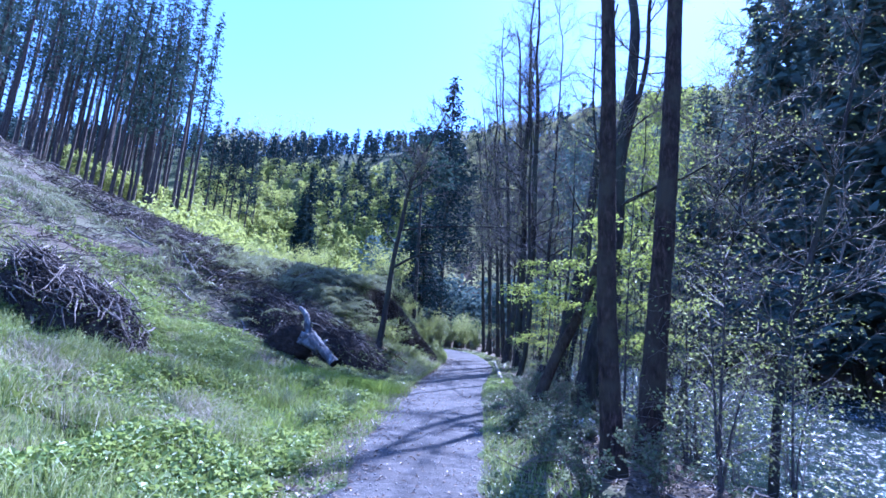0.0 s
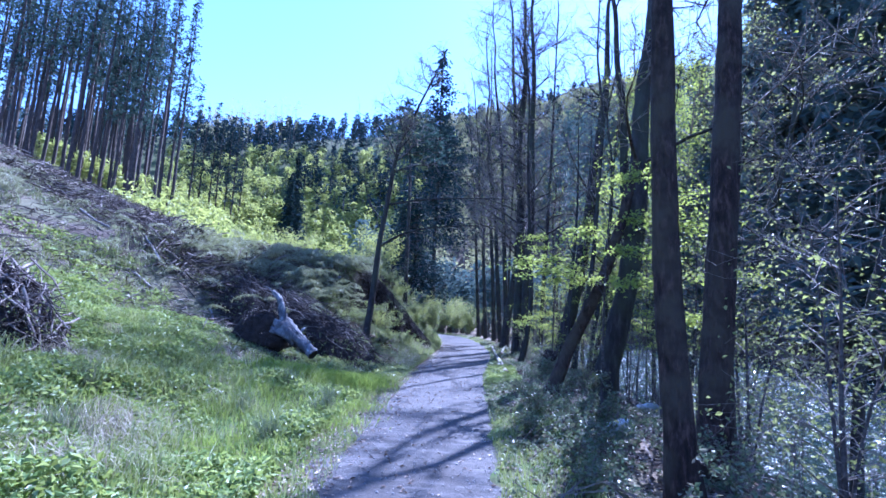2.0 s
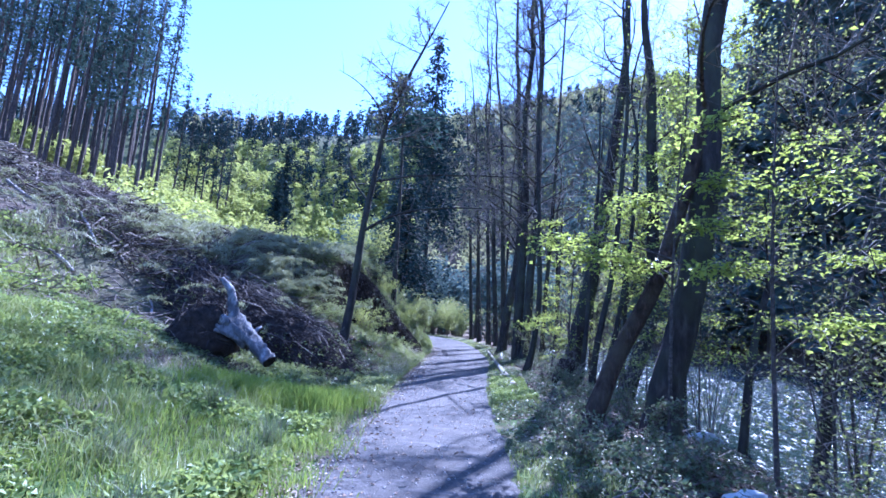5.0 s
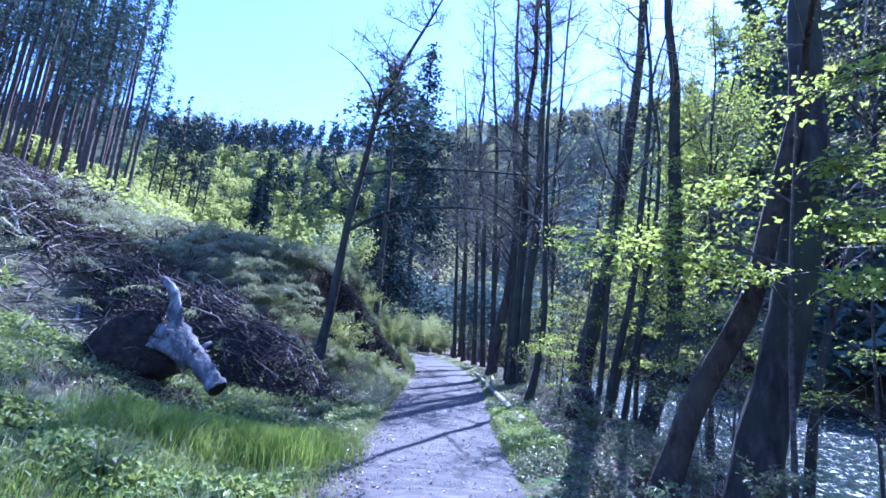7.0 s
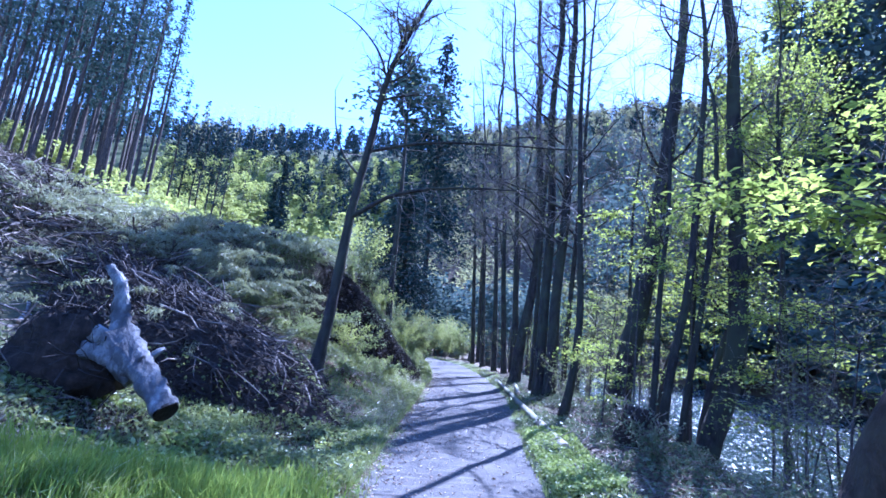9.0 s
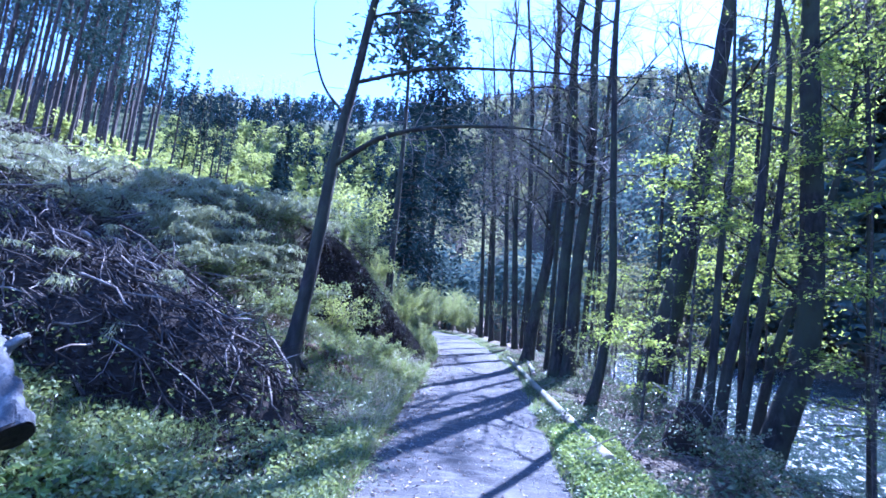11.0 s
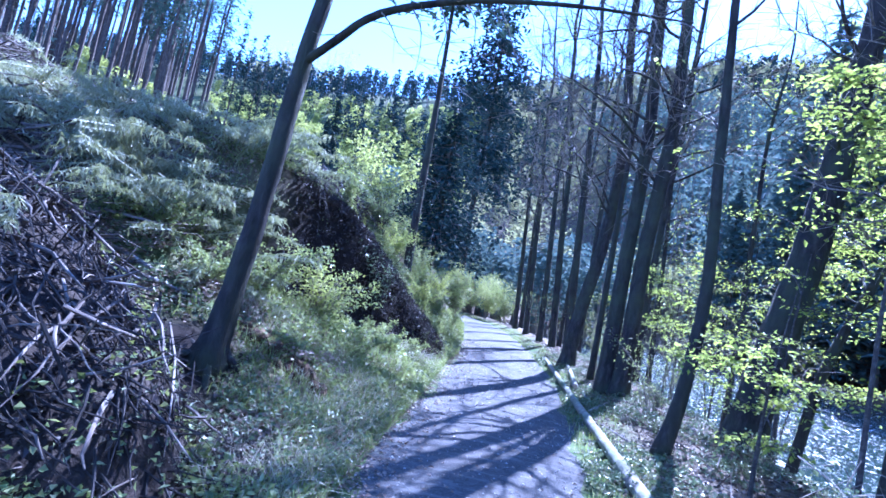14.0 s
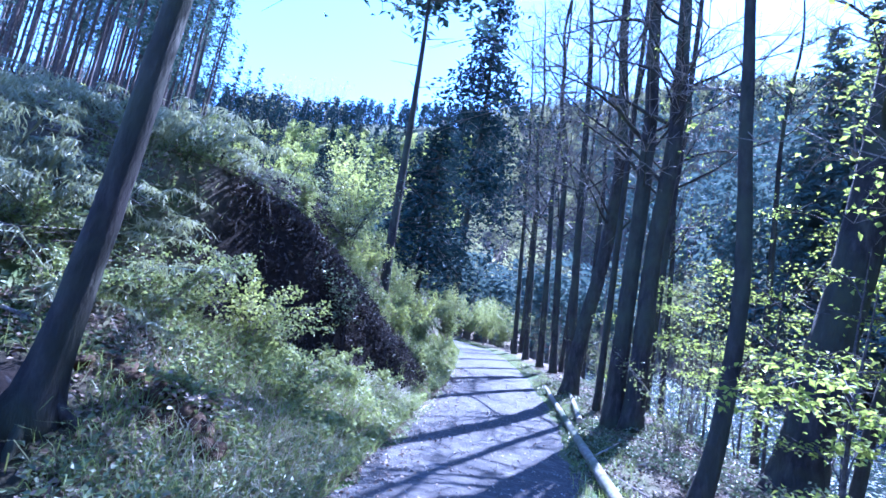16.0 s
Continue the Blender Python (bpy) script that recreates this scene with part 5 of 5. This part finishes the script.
timber((2.05, 16.2), (3.15, 31.2), 0.085, 220, "long thin fallen birch trunk lying along the path edge", LOG_BARK, "fallen_trunk", 0.12)
timber((3.05, 25.4), (3.75, 30.0), 0.07, 221, "short fallen pole lying behind the long trunk", LOG_BARK, "fallen_trunk")
POLES = [((-10.3, 22.8), (-8.3, 22.2), 0.085), ((-16.5, 26.6), (-14.2, 27.2), 0.07), ((-19.5, 27.5), (-17.2, 27.0), 0.06), ((-12.3, 24.0), (-10.2, 25.0), 0.05), ((-8.6, 24.6), (-6.9, 26.0), 0.05),
         ((-21.0, 34.0), (-18.4, 34.2), 0.08), ((-14.0, 33.0), (-11.8, 34.6), 0.06), ((-24.0, 30.0), (-22.0, 30.4), 0.07), ((-10.4, 18.2), (-9.0, 17.2), 0.04), ((-6.9, 20.2), (-5.4, 20.6), 0.04), ((-13.4, 19.0), (-11.6, 18.2), 0.05), ((-18.0, 22.0), (-16.2, 22.4), 0.06)]
rp = np.random.default_rng(249)
for q, y in ((-0.5, 46), (-0.55, 52), (-0.48, 55), (-0.62, 44), (-0.66, 38), (-0.7, 48), (-0.58, 60), (-0.53, 40), (-0.75, 36), (-0.6, 33), (-0.82, 42), (-0.46, 49)):
    a, m = rp.normal() * 0.5, 1.4 + 2.2 * rp.random()
    POLES.append(((q * y, y), (q * y + m * math.cos(a), y + m * math.sin(a)), 0.08 + 0.05 * rp.random()))
for i, (a, b, r) in enumerate(POLES):
    timber(a, b, r, 230 + i, "pale barkless pole lying on the felled slope", PALE_WOOD, "pole", 0.05, 0.1)
rp = np.random.default_rng(250)
for i in range(40):
    y = 15 + 26 * rp.random()
    x = path_left(y) - 3.5 - abs(rp.normal()) * 9
    a = rp.random() * 3.14
    m = 0.5 + 0.9 * rp.random()
    timber((x, y), (x + m * math.cos(a), y + m * math.sin(a)), 0.022 + 0.02 * rp.random(), 260 + i, "short pale broken branch on the felled slope", PALE_WOOD, "broken_branch", 0.08)


def uprooted_stump():
    """A bleached trunk piece lying with its forked roots up against a dark root plate."""
    rng = np.random.default_rng(300)
    bx, by = -3.3, 13.7
    t = thing("uprooted_stump", (bx, by, float(land(bx, by))), "bleached uprooted tree stump with forked roots and dark root plate", "stump")
    body = Heap()
    ln = spline([(-2.93, 13.58, 0.62), (-3.2, 13.71, 0.84), (-3.5, 13.85, 1.06), (-3.84, 14.0, 1.3)], 0.07)
    tube(body, ln, np.interp(np.linspace(0, 1, len(ln)), [0, 0.4, 0.7, 1], [0.128, 0.13, 0.155, 0.19]), 18, 0.35, rng)
    part("trunk", body, STUMP_WOOD, t, "silvery bleached wood", True)
    end = Heap()
    d = (ln[0] - ln[1]) / np.linalg.norm(ln[0] - ln[1])
    tube(end, np.array([ln[0] - d * 0.02, ln[0] + d * 0.006]), [0.124, 0.12], 18, 0, None, True)
    # The dark soil colour paints the end's shaded face.
    part("sawn_end", end, SOIL, t, "sawn face coloured dark for shade")
    for pts, r in (([(-3.5, 13.88, 0.98), (-3.78, 14.0, 1.3), (-3.95, 14.1, 1.62), (-4.05, 14.18, 1.9), (-4.3, 14.26, 2.14)], 0.12), ([(-3.45, 13.84, 1.0), (-3.8, 13.9, 1.22), (-4.12, 13.92, 1.36), (-4.45, 13.98, 1.4)], 0.13),
                   ([(-3.45, 13.84, 0.95), (-3.8, 13.82, 1.1), (-4.1, 13.84, 1.16), (-4.4, 13.95, 1.14)], 0.12), ([(-3.4, 13.84, 0.98), (-3.38, 13.92, 1.14), (-3.28, 13.98, 1.24)], 0.06)):
        h = Heap()
        p = spline(pts, 0.06)
        tube(h, p, np.linspace(r * 1.15, r * 0.4, len(p)), 12, 0.5, rng, True)
        part("root", h, STUMP_WOOD, t, "", True)
    plate = Heap()
    nu, nv = 26, 16
    u = np.linspace(0, 2 * np.pi, nu, endpoint=False)
    v = np.linspace(0.02, np.pi - 0.02, nv)
    gu, gv = np.meshgrid(u, v)
    lump = 1 + 0.22 * bumps(gu * 2.2 + 9, gv * 3, 0.9, 8) + 0.12 * bumps(gu * 6, gv * 6, 0.8, 9)
    x = -4.42 + 0.62 * lump * np.sin(gv) * np.cos(gu)
    y = 14.0 + 0.36 * lump * np.sin(gv) * np.sin(gu)
    z = 0.95 + 0.55 * lump * np.cos(gv)
    i = np.arange(nv - 1)[:, None] * nu
    j = np.arange(nu)[None]
    k = (j + 1) % nu
    plate.add(np.stack([x, y, z], -1).reshape(-1, 3), np.stack([i + j + 0 * k, i + k, i + nu + k, i + nu + j], -1).reshape(-1, 4))
    # Shade under the log is put into the plate's dark colour.
    part("root_plate", plate, SOIL, t, "earthy root plate with shade in its dark colour", True)
    hair = Heap()
    a, b = rng.random(260) * 6.28, rng.random(260) * 3.1
    twigs_at(hair, np.stack([-4.4 + 0.66 * np.sin(b) * np.cos(a), 14.0 + 0.42 * np.sin(b) * np.sin(a), 0.95 + 0.7 * np.cos(b)], -1), 0.35, 0.008, rng, None, 0.8)
    part("root_hair", hair, DARK_TWIG, t, "", False, "stuff")
    return t


uprooted_stump()


def lump(name, at, size, seed, label, category, mat, sink=0.3, rough=0.25):
    rng = np.random.default_rng(seed)
    x, y = at
    t = Heap()
    nu, nv = 22, 14
    gu, gv = np.meshgrid(np.linspace(0, 2 * np.pi, nu, endpoint=False), np.linspace(0.02, np.pi - 0.02, nv))
    o = rng.random() * 50
    f = 1 + rough * bumps(np.cos(gu) * np.sin(gv) * 2 + o, np.sin(gu) * np.sin(gv) * 2 + np.cos(gv) * 2, 0.9, seed) + rough * 0.4 * bumps(np.cos(gu) * np.sin(gv) * 5 + o, np.cos(gv) * 5, 0.8, seed + 1)
    v = np.stack([size[0] * f * np.sin(gv) * np.cos(gu), size[1] * f * np.sin(gv) * np.sin(gu), size[2] * f * np.cos(gv)], -1).reshape(-1, 3)
    i = np.arange(nv - 1)[:, None] * nu
    j = np.arange(nu)[None]
    k = (j + 1) % nu
    t.add(v, np.stack([i + j + 0 * k, i + k, i + nu + k, i + nu + j], -1).reshape(-1, 4))
    ob = new(name, t.mesh(name, mat, True))
    ob.location = (x, y, float(land(x, y)) + size[2] * (1 - sink))
    return tagged(ob, label, category)


lump("boulder", (2.56, 8.45), (0.21, 0.17, 0.17), 310, "pale rounded boulder among leaves at the verge", "rock", STONE, 0.12, 0.2)
lump("boulder", (5.0, 13.4), (0.3, 0.24, 0.18), 311, "pale rounded boulder on the river bank", "rock", STONE, 0.4)
lump("boulder", (8.2, 25.5), (0.55, 0.4, 0.3), 312, "wet pale boulder in the river", "rock", STONE, 0.2)


def humus_mound():
    """A low row of crumbled rotten wood on the bank."""
    rng = np.random.default_rng(313)
    t = thing("humus_mound", (-2.0, 18.65, float(land(-2.0, 18.65))), "crumbled reddish-brown rotten wood on the bank", "mound")
    for k in range(34):
        x, y = -2.0 + 0.33 * rng.normal(), 18.65 + 0.12 * rng.normal()
        r = 0.045 + 0.075 * rng.random()
        h = Heap()
        p = np.array([x, y, float(land(x, y)) + r * 0.5])
        d = np.array([rng.normal(), rng.normal() * 0.5, 0.25 * rng.normal()])
        d *= (0.06 + 0.12 * rng.random()) / np.linalg.norm(d)
        tube(h, np.array([p - d, p - d * 0.4, p + d * 0.4, p + d]), [r * 0.5, r, r * 0.9, r * 0.4], 9, 0.5, rng, True)
        part("clod", h, HUMUS, t, "", True)
    f = Heap()
    leaves(f, np.array([-2.0, 18.62, float(land(-2.0, 18.62)) + 0.12]) + rng.normal(size=(260, 3)) * [0.35, 0.14, 0.05], 0.05, 0.035, rng, 0.6)
    part("leaf_litter", f, LITTER, t, "dry leaves on the crumbled wood", False, "stuff")
    return t


humus_mound()


def ivy_stump():
    rng = np.random.default_rng(320)
    x, y = 3.55, 17.2
    t = thing("old_stump", (x, y, float(land(x, y))), "old dark stump overgrown with twigs and ivy", "stump")
    h = Heap()
    z = float(land(x, y))
    tube(h, np.array([(x, y, z - 0.15), (x, y, z + 0.2), (x + 0.05, y, z + 0.5), (x + 0.08, y, z + 0.72)]), [0.34, 0.28, 0.25, 0.2], 14, 0.3, rng, True)
    part("trunk", h, SOIL, t, "", True)
    w = Heap()
    twigs_at(w, np.array([x, y, z + 0.45]) + rng.normal(size=(160, 3)) * [0.22, 0.2, 0.2], 0.4, 0.006, rng, None, 0.9)
    part("twig_tangle", w, TWIG, t, "", False, "stuff")
    f = Heap()
    leaves(f, np.array([x, y, z + 0.4]) + rng.normal(size=(500, 3)) * [0.27, 0.24, 0.25], 0.05, 0.04, rng)
    part("ivy", f, HERB_GREY, t, "", False, "stuff")


ivy_stump()

# ---- ground cover ----
# Dark roots and leaves added to darken the bank face like shade.
rk = np.random.default_rng(390)
d = 0.4 + 2.4 * rk.random(1500)
y = 26.3 - 1.9 * d + 1.3 * rk.random(1500) - 0.5
roots = Heap()
twigs_at(roots, on_land(path_left(y) - d, y, 0.06), 0.5, 0.006, rk, -1.0, 0.5, 3, 0.8)
d = 0.3 + 2.5 * rk.random(7000)
y = 26.3 - 1.9 * d + 1.5 * rk.random(7000) - 0.5
fallen = Heap()
leaves(fallen, on_land(path_left(y) - d, y, 0.03) + np.array([0, 0, 0.1]) * rk.random((7000, 1)), 0.07, 0.05, rk, 0.3)
stuff("bank_shade_leaves", fallen, DARK_LEAF, "brown leaves coloured dark for shade on the eroded bank", "leaves")
stuff("bank_shade_roots", roots, DARK_TWIG, "roots and twigs added to darken the eroded bank like shade", "roots")
rg = np.random.default_rng(400)


def patchy(n, y0, y1, side, d0, d1, power=1.0):
    y = y0 + (y1 - y0) * rg.random(n)
    d = d0 + (d1 - d0) * rg.random(n) ** power
    return (path_left(y) - d, y, d) if side < 0 else (path_right(y) + d, y, d)


def cover(name, mat, label, category, x, y, how, *args, lift=0.0, **kw):
    h = Heap()
    how(h, on_land(x, y, lift), *args, rg, **kw)
    stuff(name, h, mat, label, category)


x, y, d = patchy(88000, 0.8, 15.5, -1, -0.18, 9, 1.5)
g = bumps(x, y, 1.3, 51) + 0.5 * bumps(x, y, 0.4, 52)
m = (g > -0.75) & (rg.random(len(x)) < rise(-0.1, 0.7, d) + 0.1)
cover("meadow_grass", GRASS, "short uneven green grass beside the path", "grass", x[m], y[m], blades, 0.12, 0.008)
x, y, d = patchy(135000, 0.8, 14.2, -1, 0.35, 8.5, 1.3)
g = bumps(x, y, 0.9, 53) + 0.6 * bumps(x, y, 0.35, 54) + 0.25
m = g > 0.0
hx = np.clip(g[m], 0, 1) * 0.22
h = Heap()
leaves(h, on_land(x[m], y[m]) + np.stack([0 * hx, 0 * hx, 0.03 + hx * rg.random(m.sum())], -1), 0.07, 0.045, rg, 0.45)
stuff("meadow_herbs", h, HERB, "lush low broad-leaved herbs among the grass", "herbs")
x, y, d = patchy(16000, -9, 1.2, -1, -0.1, 9.5, 1.3)
m = bumps(x, y, 1.3, 51) > -0.6
cover("rear_meadow_grass", GRASS, "short uneven green grass beside the path", "grass", x[m], y[m], blades, 0.13, 0.014)
x, y, d = patchy(20000, -9, 1.2, -1, 0.3, 9.5, 1.3)
m = bumps(x, y, 0.9, 53) > -0.2
cover("rear_meadow_herbs", HERB, "lush low broad-leaved herbs among the grass", "herbs", x[m], y[m], leaves, 0.09, 0.06, lift=0.06)
x, y, d = patchy(24000, 1.0, 16, -1, 2.0, 9, 1.0)
m = bumps(x, y, 1.5, 55) > 0.25
cover("withered_grass", STRAW, "tufts of pale withered grass on the slope", "grass", x[m], y[m], blades, 0.2, 0.006, lean=0.7)
x, y, d = patchy(32000, 1.0, 17, -1, 7, 26, 1.3)
m = bumps(x, y, 1.8, 63) + 0.5 * bumps(x, y, 0.6, 64) > -0.2
cover("slope_grass", GRASS, "tufted greyish-green grass on the hillside", "grass", x[m], y[m], blades, 0.2, 0.016, lean=0.6)
x, y, d = patchy(30000, 1.0, 17, -1, 7, 24, 1.3)
m = bumps(x, y, 1.3, 65) > 0.0
cover("slope_herbs", HERB, "low broad-leaved herbs on the hillside", "herbs", x[m], y[m], leaves, 0.13, 0.08, lift=0.08)
n = 30000
y = 15 + 36 * rg.random(n) ** 1.3
x = -y * (0.5 + 0.75 * rg.random(n))
m = bumps(x, y, 2.6, 73) + 0.6 * bumps(x, y, 0.9, 74) > -0.1
cover("felled_slope_grass", HILL_GRASS, "sparse tufts of withered and green grass on the felled slope", "grass", x[m], y[m], blades, 0.28, 0.03, lean=0.7)
x, y, d = patchy(9000, 11.6, 13.5, -1, 0, 1, 1.0)
u = rg.random(len(x))
x, y = -3.45 + 2.2 * u + 0.2 * rg.normal(size=len(u)), 12.05 + 0.9 * u + 0.3 * rg.normal(size=len(u))
cover("sword_grass", REED, "patch of lush bright green upright sword grass", "grass", x, y, blades, 0.26, 0.011, lean=0.25)
tall = np.concatenate([np.stack([cx + 0.2 * rg.normal(size=260), cy + 0.2 * rg.normal(size=260)], -1) for cx, cy in zip(-1.6 - 5.5 * rg.random(46), 3.5 + 9 * rg.random(46))])
cover("tall_grass_tufts", GRASS, "taller sunlit tufts of meadow grass", "grass", tall[:, 0], tall[:, 1], blades, 0.3, 0.008, lean=0.5)
lush = np.concatenate([np.stack([cx + 0.28 * rg.normal(size=300), cy + 0.28 * rg.normal(size=300)], -1) for cx, cy in zip(-1.3 - 3.2 * rg.random(22), 4.5 + 7.5 * rg.random(22))])
cover("lush_grass_patches", REED, "bright yellow-green patches of short lush grass", "grass", lush[:, 0], lush[:, 1], blades, 0.14, 0.009, lean=0.5)
dry = np.concatenate([np.stack([cx + 0.3 * rg.normal(size=420), cy + 0.24 * rg.normal(size=420)], -1) for cx, cy in ((-4.6, 6.2), (-3.9, 5.6), (-5.4, 6.9), (-3.2, 7.3), (-4.9, 8.6), (-6.0, 5.4), (-2.7, 6.0))])
cover("dry_grass_patches", STRAW, "flattened pale withered grass in the meadow", "grass", dry[:, 0], dry[:, 1], blades, 0.26, 0.007, lean=1.0)
tuft = np.concatenate([np.stack([cx + 0.07 * rg.normal(size=160), cy + 0.07 * rg.normal(size=160)], -1) for cx, cy in ((-1.9, 7.9), (-2.6, 8.9), (-1.7, 10.2), (-3.4, 6.6), (-2.5, 10.6), (-4.2, 8.0), (-1.6, 9.2))])
cover("rush_tufts", HERB_GREY, "dark green tufts of rushes near the path", "grass", tuft[:, 0], tuft[:, 1], blades, 0.36, 0.006, lean=0.4)

x, y, d = patchy(50000, 12.6, 31, -1, 0.05, 5.0, 1.3)
g = bumps(x, y, 0.8, 56) + 0.6 * bumps(x, y, 0.3, 57)
m = (g > -0.15) & (rg.random(len(x)) > 1.1 * shaded_scar(x, y, d))
h = Heap()
leaves(h, on_land(x[m], y[m]) + np.stack([0 * g[m], 0 * g[m], 0.02 + 0.16 * rg.random(m.sum()) * np.clip(g[m] + 0.4, 0.1, 1)], -1), 0.055, 0.038, rg, 0.6)
stuff("bank_herbs", h, HERB_GREY, "ivy, brambles and low herbs covering the bank", "herbs")
x, y, d = patchy(60000, 18.5, 31, -1, 0.0, 4.2, 1.0)
g = bumps(x, y, 0.7, 71) + 0.5 * bumps(x, y, 0.25, 72)
m = (g > -0.3 + 0.5 * (1 - rise(19, 22, y))) & (rg.random(len(x)) > 1.1 * shaded_scar(x, y, d))
h = Heap()
leaves(h, on_land(x[m], y[m]) + np.stack([0 * g[m], 0 * g[m], 0.03 + 0.3 * rg.random(m.sum()) * np.clip(g[m] + 0.4, 0.1, 1)], -1), 0.06, 0.042, rg, 0.5)
stuff("bank_greenery", h, BANK_LEAF, "fresh grey-green brambles and herbs on the bank", "herbs")
x, y, d = patchy(52000, 13.5, 30, -1, 0.0, 4.0, 1.2)
m = (bumps(x, y, 0.9, 58) > -0.2) & (rg.random(len(x)) > 1.1 * shaded_scar(x, y, d))
cover("bank_grass", GRASS, "thin greyish-green grass on the bank", "grass", x[m], y[m], blades, 0.2, 0.007, lean=0.7)
x, y, d = patchy(9000, 24, 60, -1, 0.0, 0.9, 1.0)
cover("far_verge_grass", GRASS, "sunlit grass verge further along the path", "grass", x, y, blades, 0.15, 0.012, lean=0.6)
x, y, d = patchy(26000, 16.5, 30, -1, 0.1, 4.5, 1.0)
nz = bank_nose(x, y, d)
m = (bumps(x, y, 0.8, 66) > 0.1) & (nz < 0.1) & (shaded_scar(x, y, d) < 0.1)
cover("dry_stalks", STRAW, "pale dry stalks among the herbs on the bank", "grass", x[m], y[m], blades, 0.3, 0.005, lean=0.9)
x, y, d = patchy(52000, 12.5, 30, -1, 0.0, 4.0, 1.0)
m = rg.random(len(x)) > 1.1 * shaded_scar(x, y, d)
x, y = x[m], y[m]
cover("bank_leaf_litter", LITTER, "dry fallen leaves on the bank", "leaves", x, y, leaves, 0.06, 0.045, lift=0.02, up=0.9, flat=0.5)

x, y, d = patchy(15000, 12.9, 16.8, -1, 0.1, 4.4, 1.0)
m = bumps(x, y, 0.6, 81) > -0.25
h = Heap()
leaves(h, on_land(x[m], y[m]) + np.stack([0 * x[m], 0 * x[m], 0.03 + 0.16 * rg.random(m.sum())], -1), 0.06, 0.042, rg, 0.5)
stuff("pile_foot_ivy", h, BANK_LEAF, "ivy and brambles at the foot of the branch heap", "herbs")
x, y, d = patchy(15000, 12.9, 17.2, -1, 0.3, 4.4, 1.0)
cover("pile_foot_litter", DARK_LEAF, "dark brown leaves at the foot of the branch heap", "leaves", x, y, leaves, 0.07, 0.05, lift=0.05, up=0.8, flat=0.6)

x, y, d = patchy(60000, 1.5, 36, 1, -0.02, 3.8, 1.2)
g = bumps(x, y, 0.9, 60) + 0.6 * bumps(x, y, 0.3, 61)
m = g > 0.0
h = Heap()
leaves(h, on_land(x[m], y[m]) + np.stack([0 * g[m], 0 * g[m], 0.02 + 0.22 * rg.random(m.sum()) * np.clip(g[m], 0.1, 1)], -1), 0.06, 0.042, rg, 0.6)
stuff("riverbank_herbs", h, HERB_GREY, "dark low herbs and brambles on the river bank", "herbs")
x, y, d = patchy(26000, 1.5, 60, 1, -0.05, 0.9, 1.0)
m = (bumps(x, y, 1.4, 62) > -0.3) & ((y < 17) | (rg.random(len(y)) < 0.35))
cover("verge_grass", GRASS, "bright grass verge between the path and trees", "grass", x[m], y[m], blades, 0.13, 0.008, lean=0.5)
x, y, d = patchy(13000, 14, 18, 1, 0.05, 0.9, 1.0)
h = Heap()
leaves(h, on_land(x, y) + np.stack([0 * x, 0 * x, 0.03 + 0.12 * rg.random(len(x))], -1), 0.045, 0.034, rg, 0.6)
stuff("verge_herbs", h, HERB, "fresh green low herbs on the path verge", "herbs")
# Half the litter is toned dark to carry the trees' shade.
x, y, d = patchy(13000, 1.5, 40, 1, 0.3, 4.2, 1.0)
cover("riverbank_dark_leaves", DARK_LEAF, "brown fallen leaves toned dark for shade under the riverside trees", "leaves", x, y, leaves, 0.06, 0.045, lift=0.02, up=0.9, flat=0.5)
x, y, d = patchy(11000, 1.5, 40, 1, 0.3, 4.2, 1.0)
cover("riverbank_leaf_litter", LITTER, "dry fallen leaves under the riverside trees", "leaves", x, y, leaves, 0.06, 0.045, lift=0.02, up=0.9, flat=0.5)
sticks = Heap()
x, y, d = patchy(900, 3, 34, 1, 0.4, 4.0, 1.0)
twigs_at(sticks, on_land(x, y, 0.05), 0.7, 0.008, rg, None, 0.12)
stuff("riverbank_sticks", sticks, DRY_TWIG, "fallen sticks on the river bank", "sticks")

# loose stones and leaves on the path
n = 5200
y = 3 + 26 * rg.random(n) ** 1.3
u = rg.random(n)
x = path_left(y) + (path_right(y) - path_left(y)) * np.where(rg.random(n) < 0.5, 0.12 * rg.normal(size=n) + np.round(u), u)
x = np.clip(x, path_left(y) - 0.25, path_right(y) + 0.2)
c = on_land(x, y, 0.016)
s = (0.006 + 0.014 * rg.random(n) ** 3)[:, None, None]
corner = np.array([[1, 0, 0], [0, 1, 0], [-1, 0, 0], [0, -1, 0], [0, 0, 0.8], [0, 0, -0.5]], float)
a = rg.random(n) * 6.28
rot = np.stack([np.stack([np.cos(a), -np.sin(a), 0 * a], -1), np.stack([np.sin(a), np.cos(a), 0 * a], -1), np.stack([0 * a, 0 * a, 1 + 0 * a], -1)], 1)
v = c[:, None, :] + s * np.einsum("kc,nrc->nkr", corner, rot) * (0.7 + 0.6 * rg.random((n, 6, 1)))
tri = np.array([[0, 1, 4], [1, 2, 4], [2, 3, 4], [3, 0, 4], [1, 0, 5], [2, 1, 5], [3, 2, 5], [0, 3, 5]])
h = Heap()
h.add(v.reshape(-1, 3), (tri[None] + np.arange(n)[:, None, None] * 6).reshape(-1, 3))
stuff("gravel", h, PEBBLE, "loose grey pebbles on the footpath", "gravel", True)
n = 7000
y = 3 + 30 * rg.random(n)
x = path_left(y) - 0.35 + (path_right(y) - path_left(y) + 0.6) * np.where(rg.random(n) < 0.75, np.abs(0.14 * rg.normal(size=n)), rg.random(n))
cover("path_leaf_litter", LITTER, "dry fallen leaves along the path edge", "leaves", x, y, leaves, 0.05, 0.035, lift=0.02, up=0.95, flat=0.3)
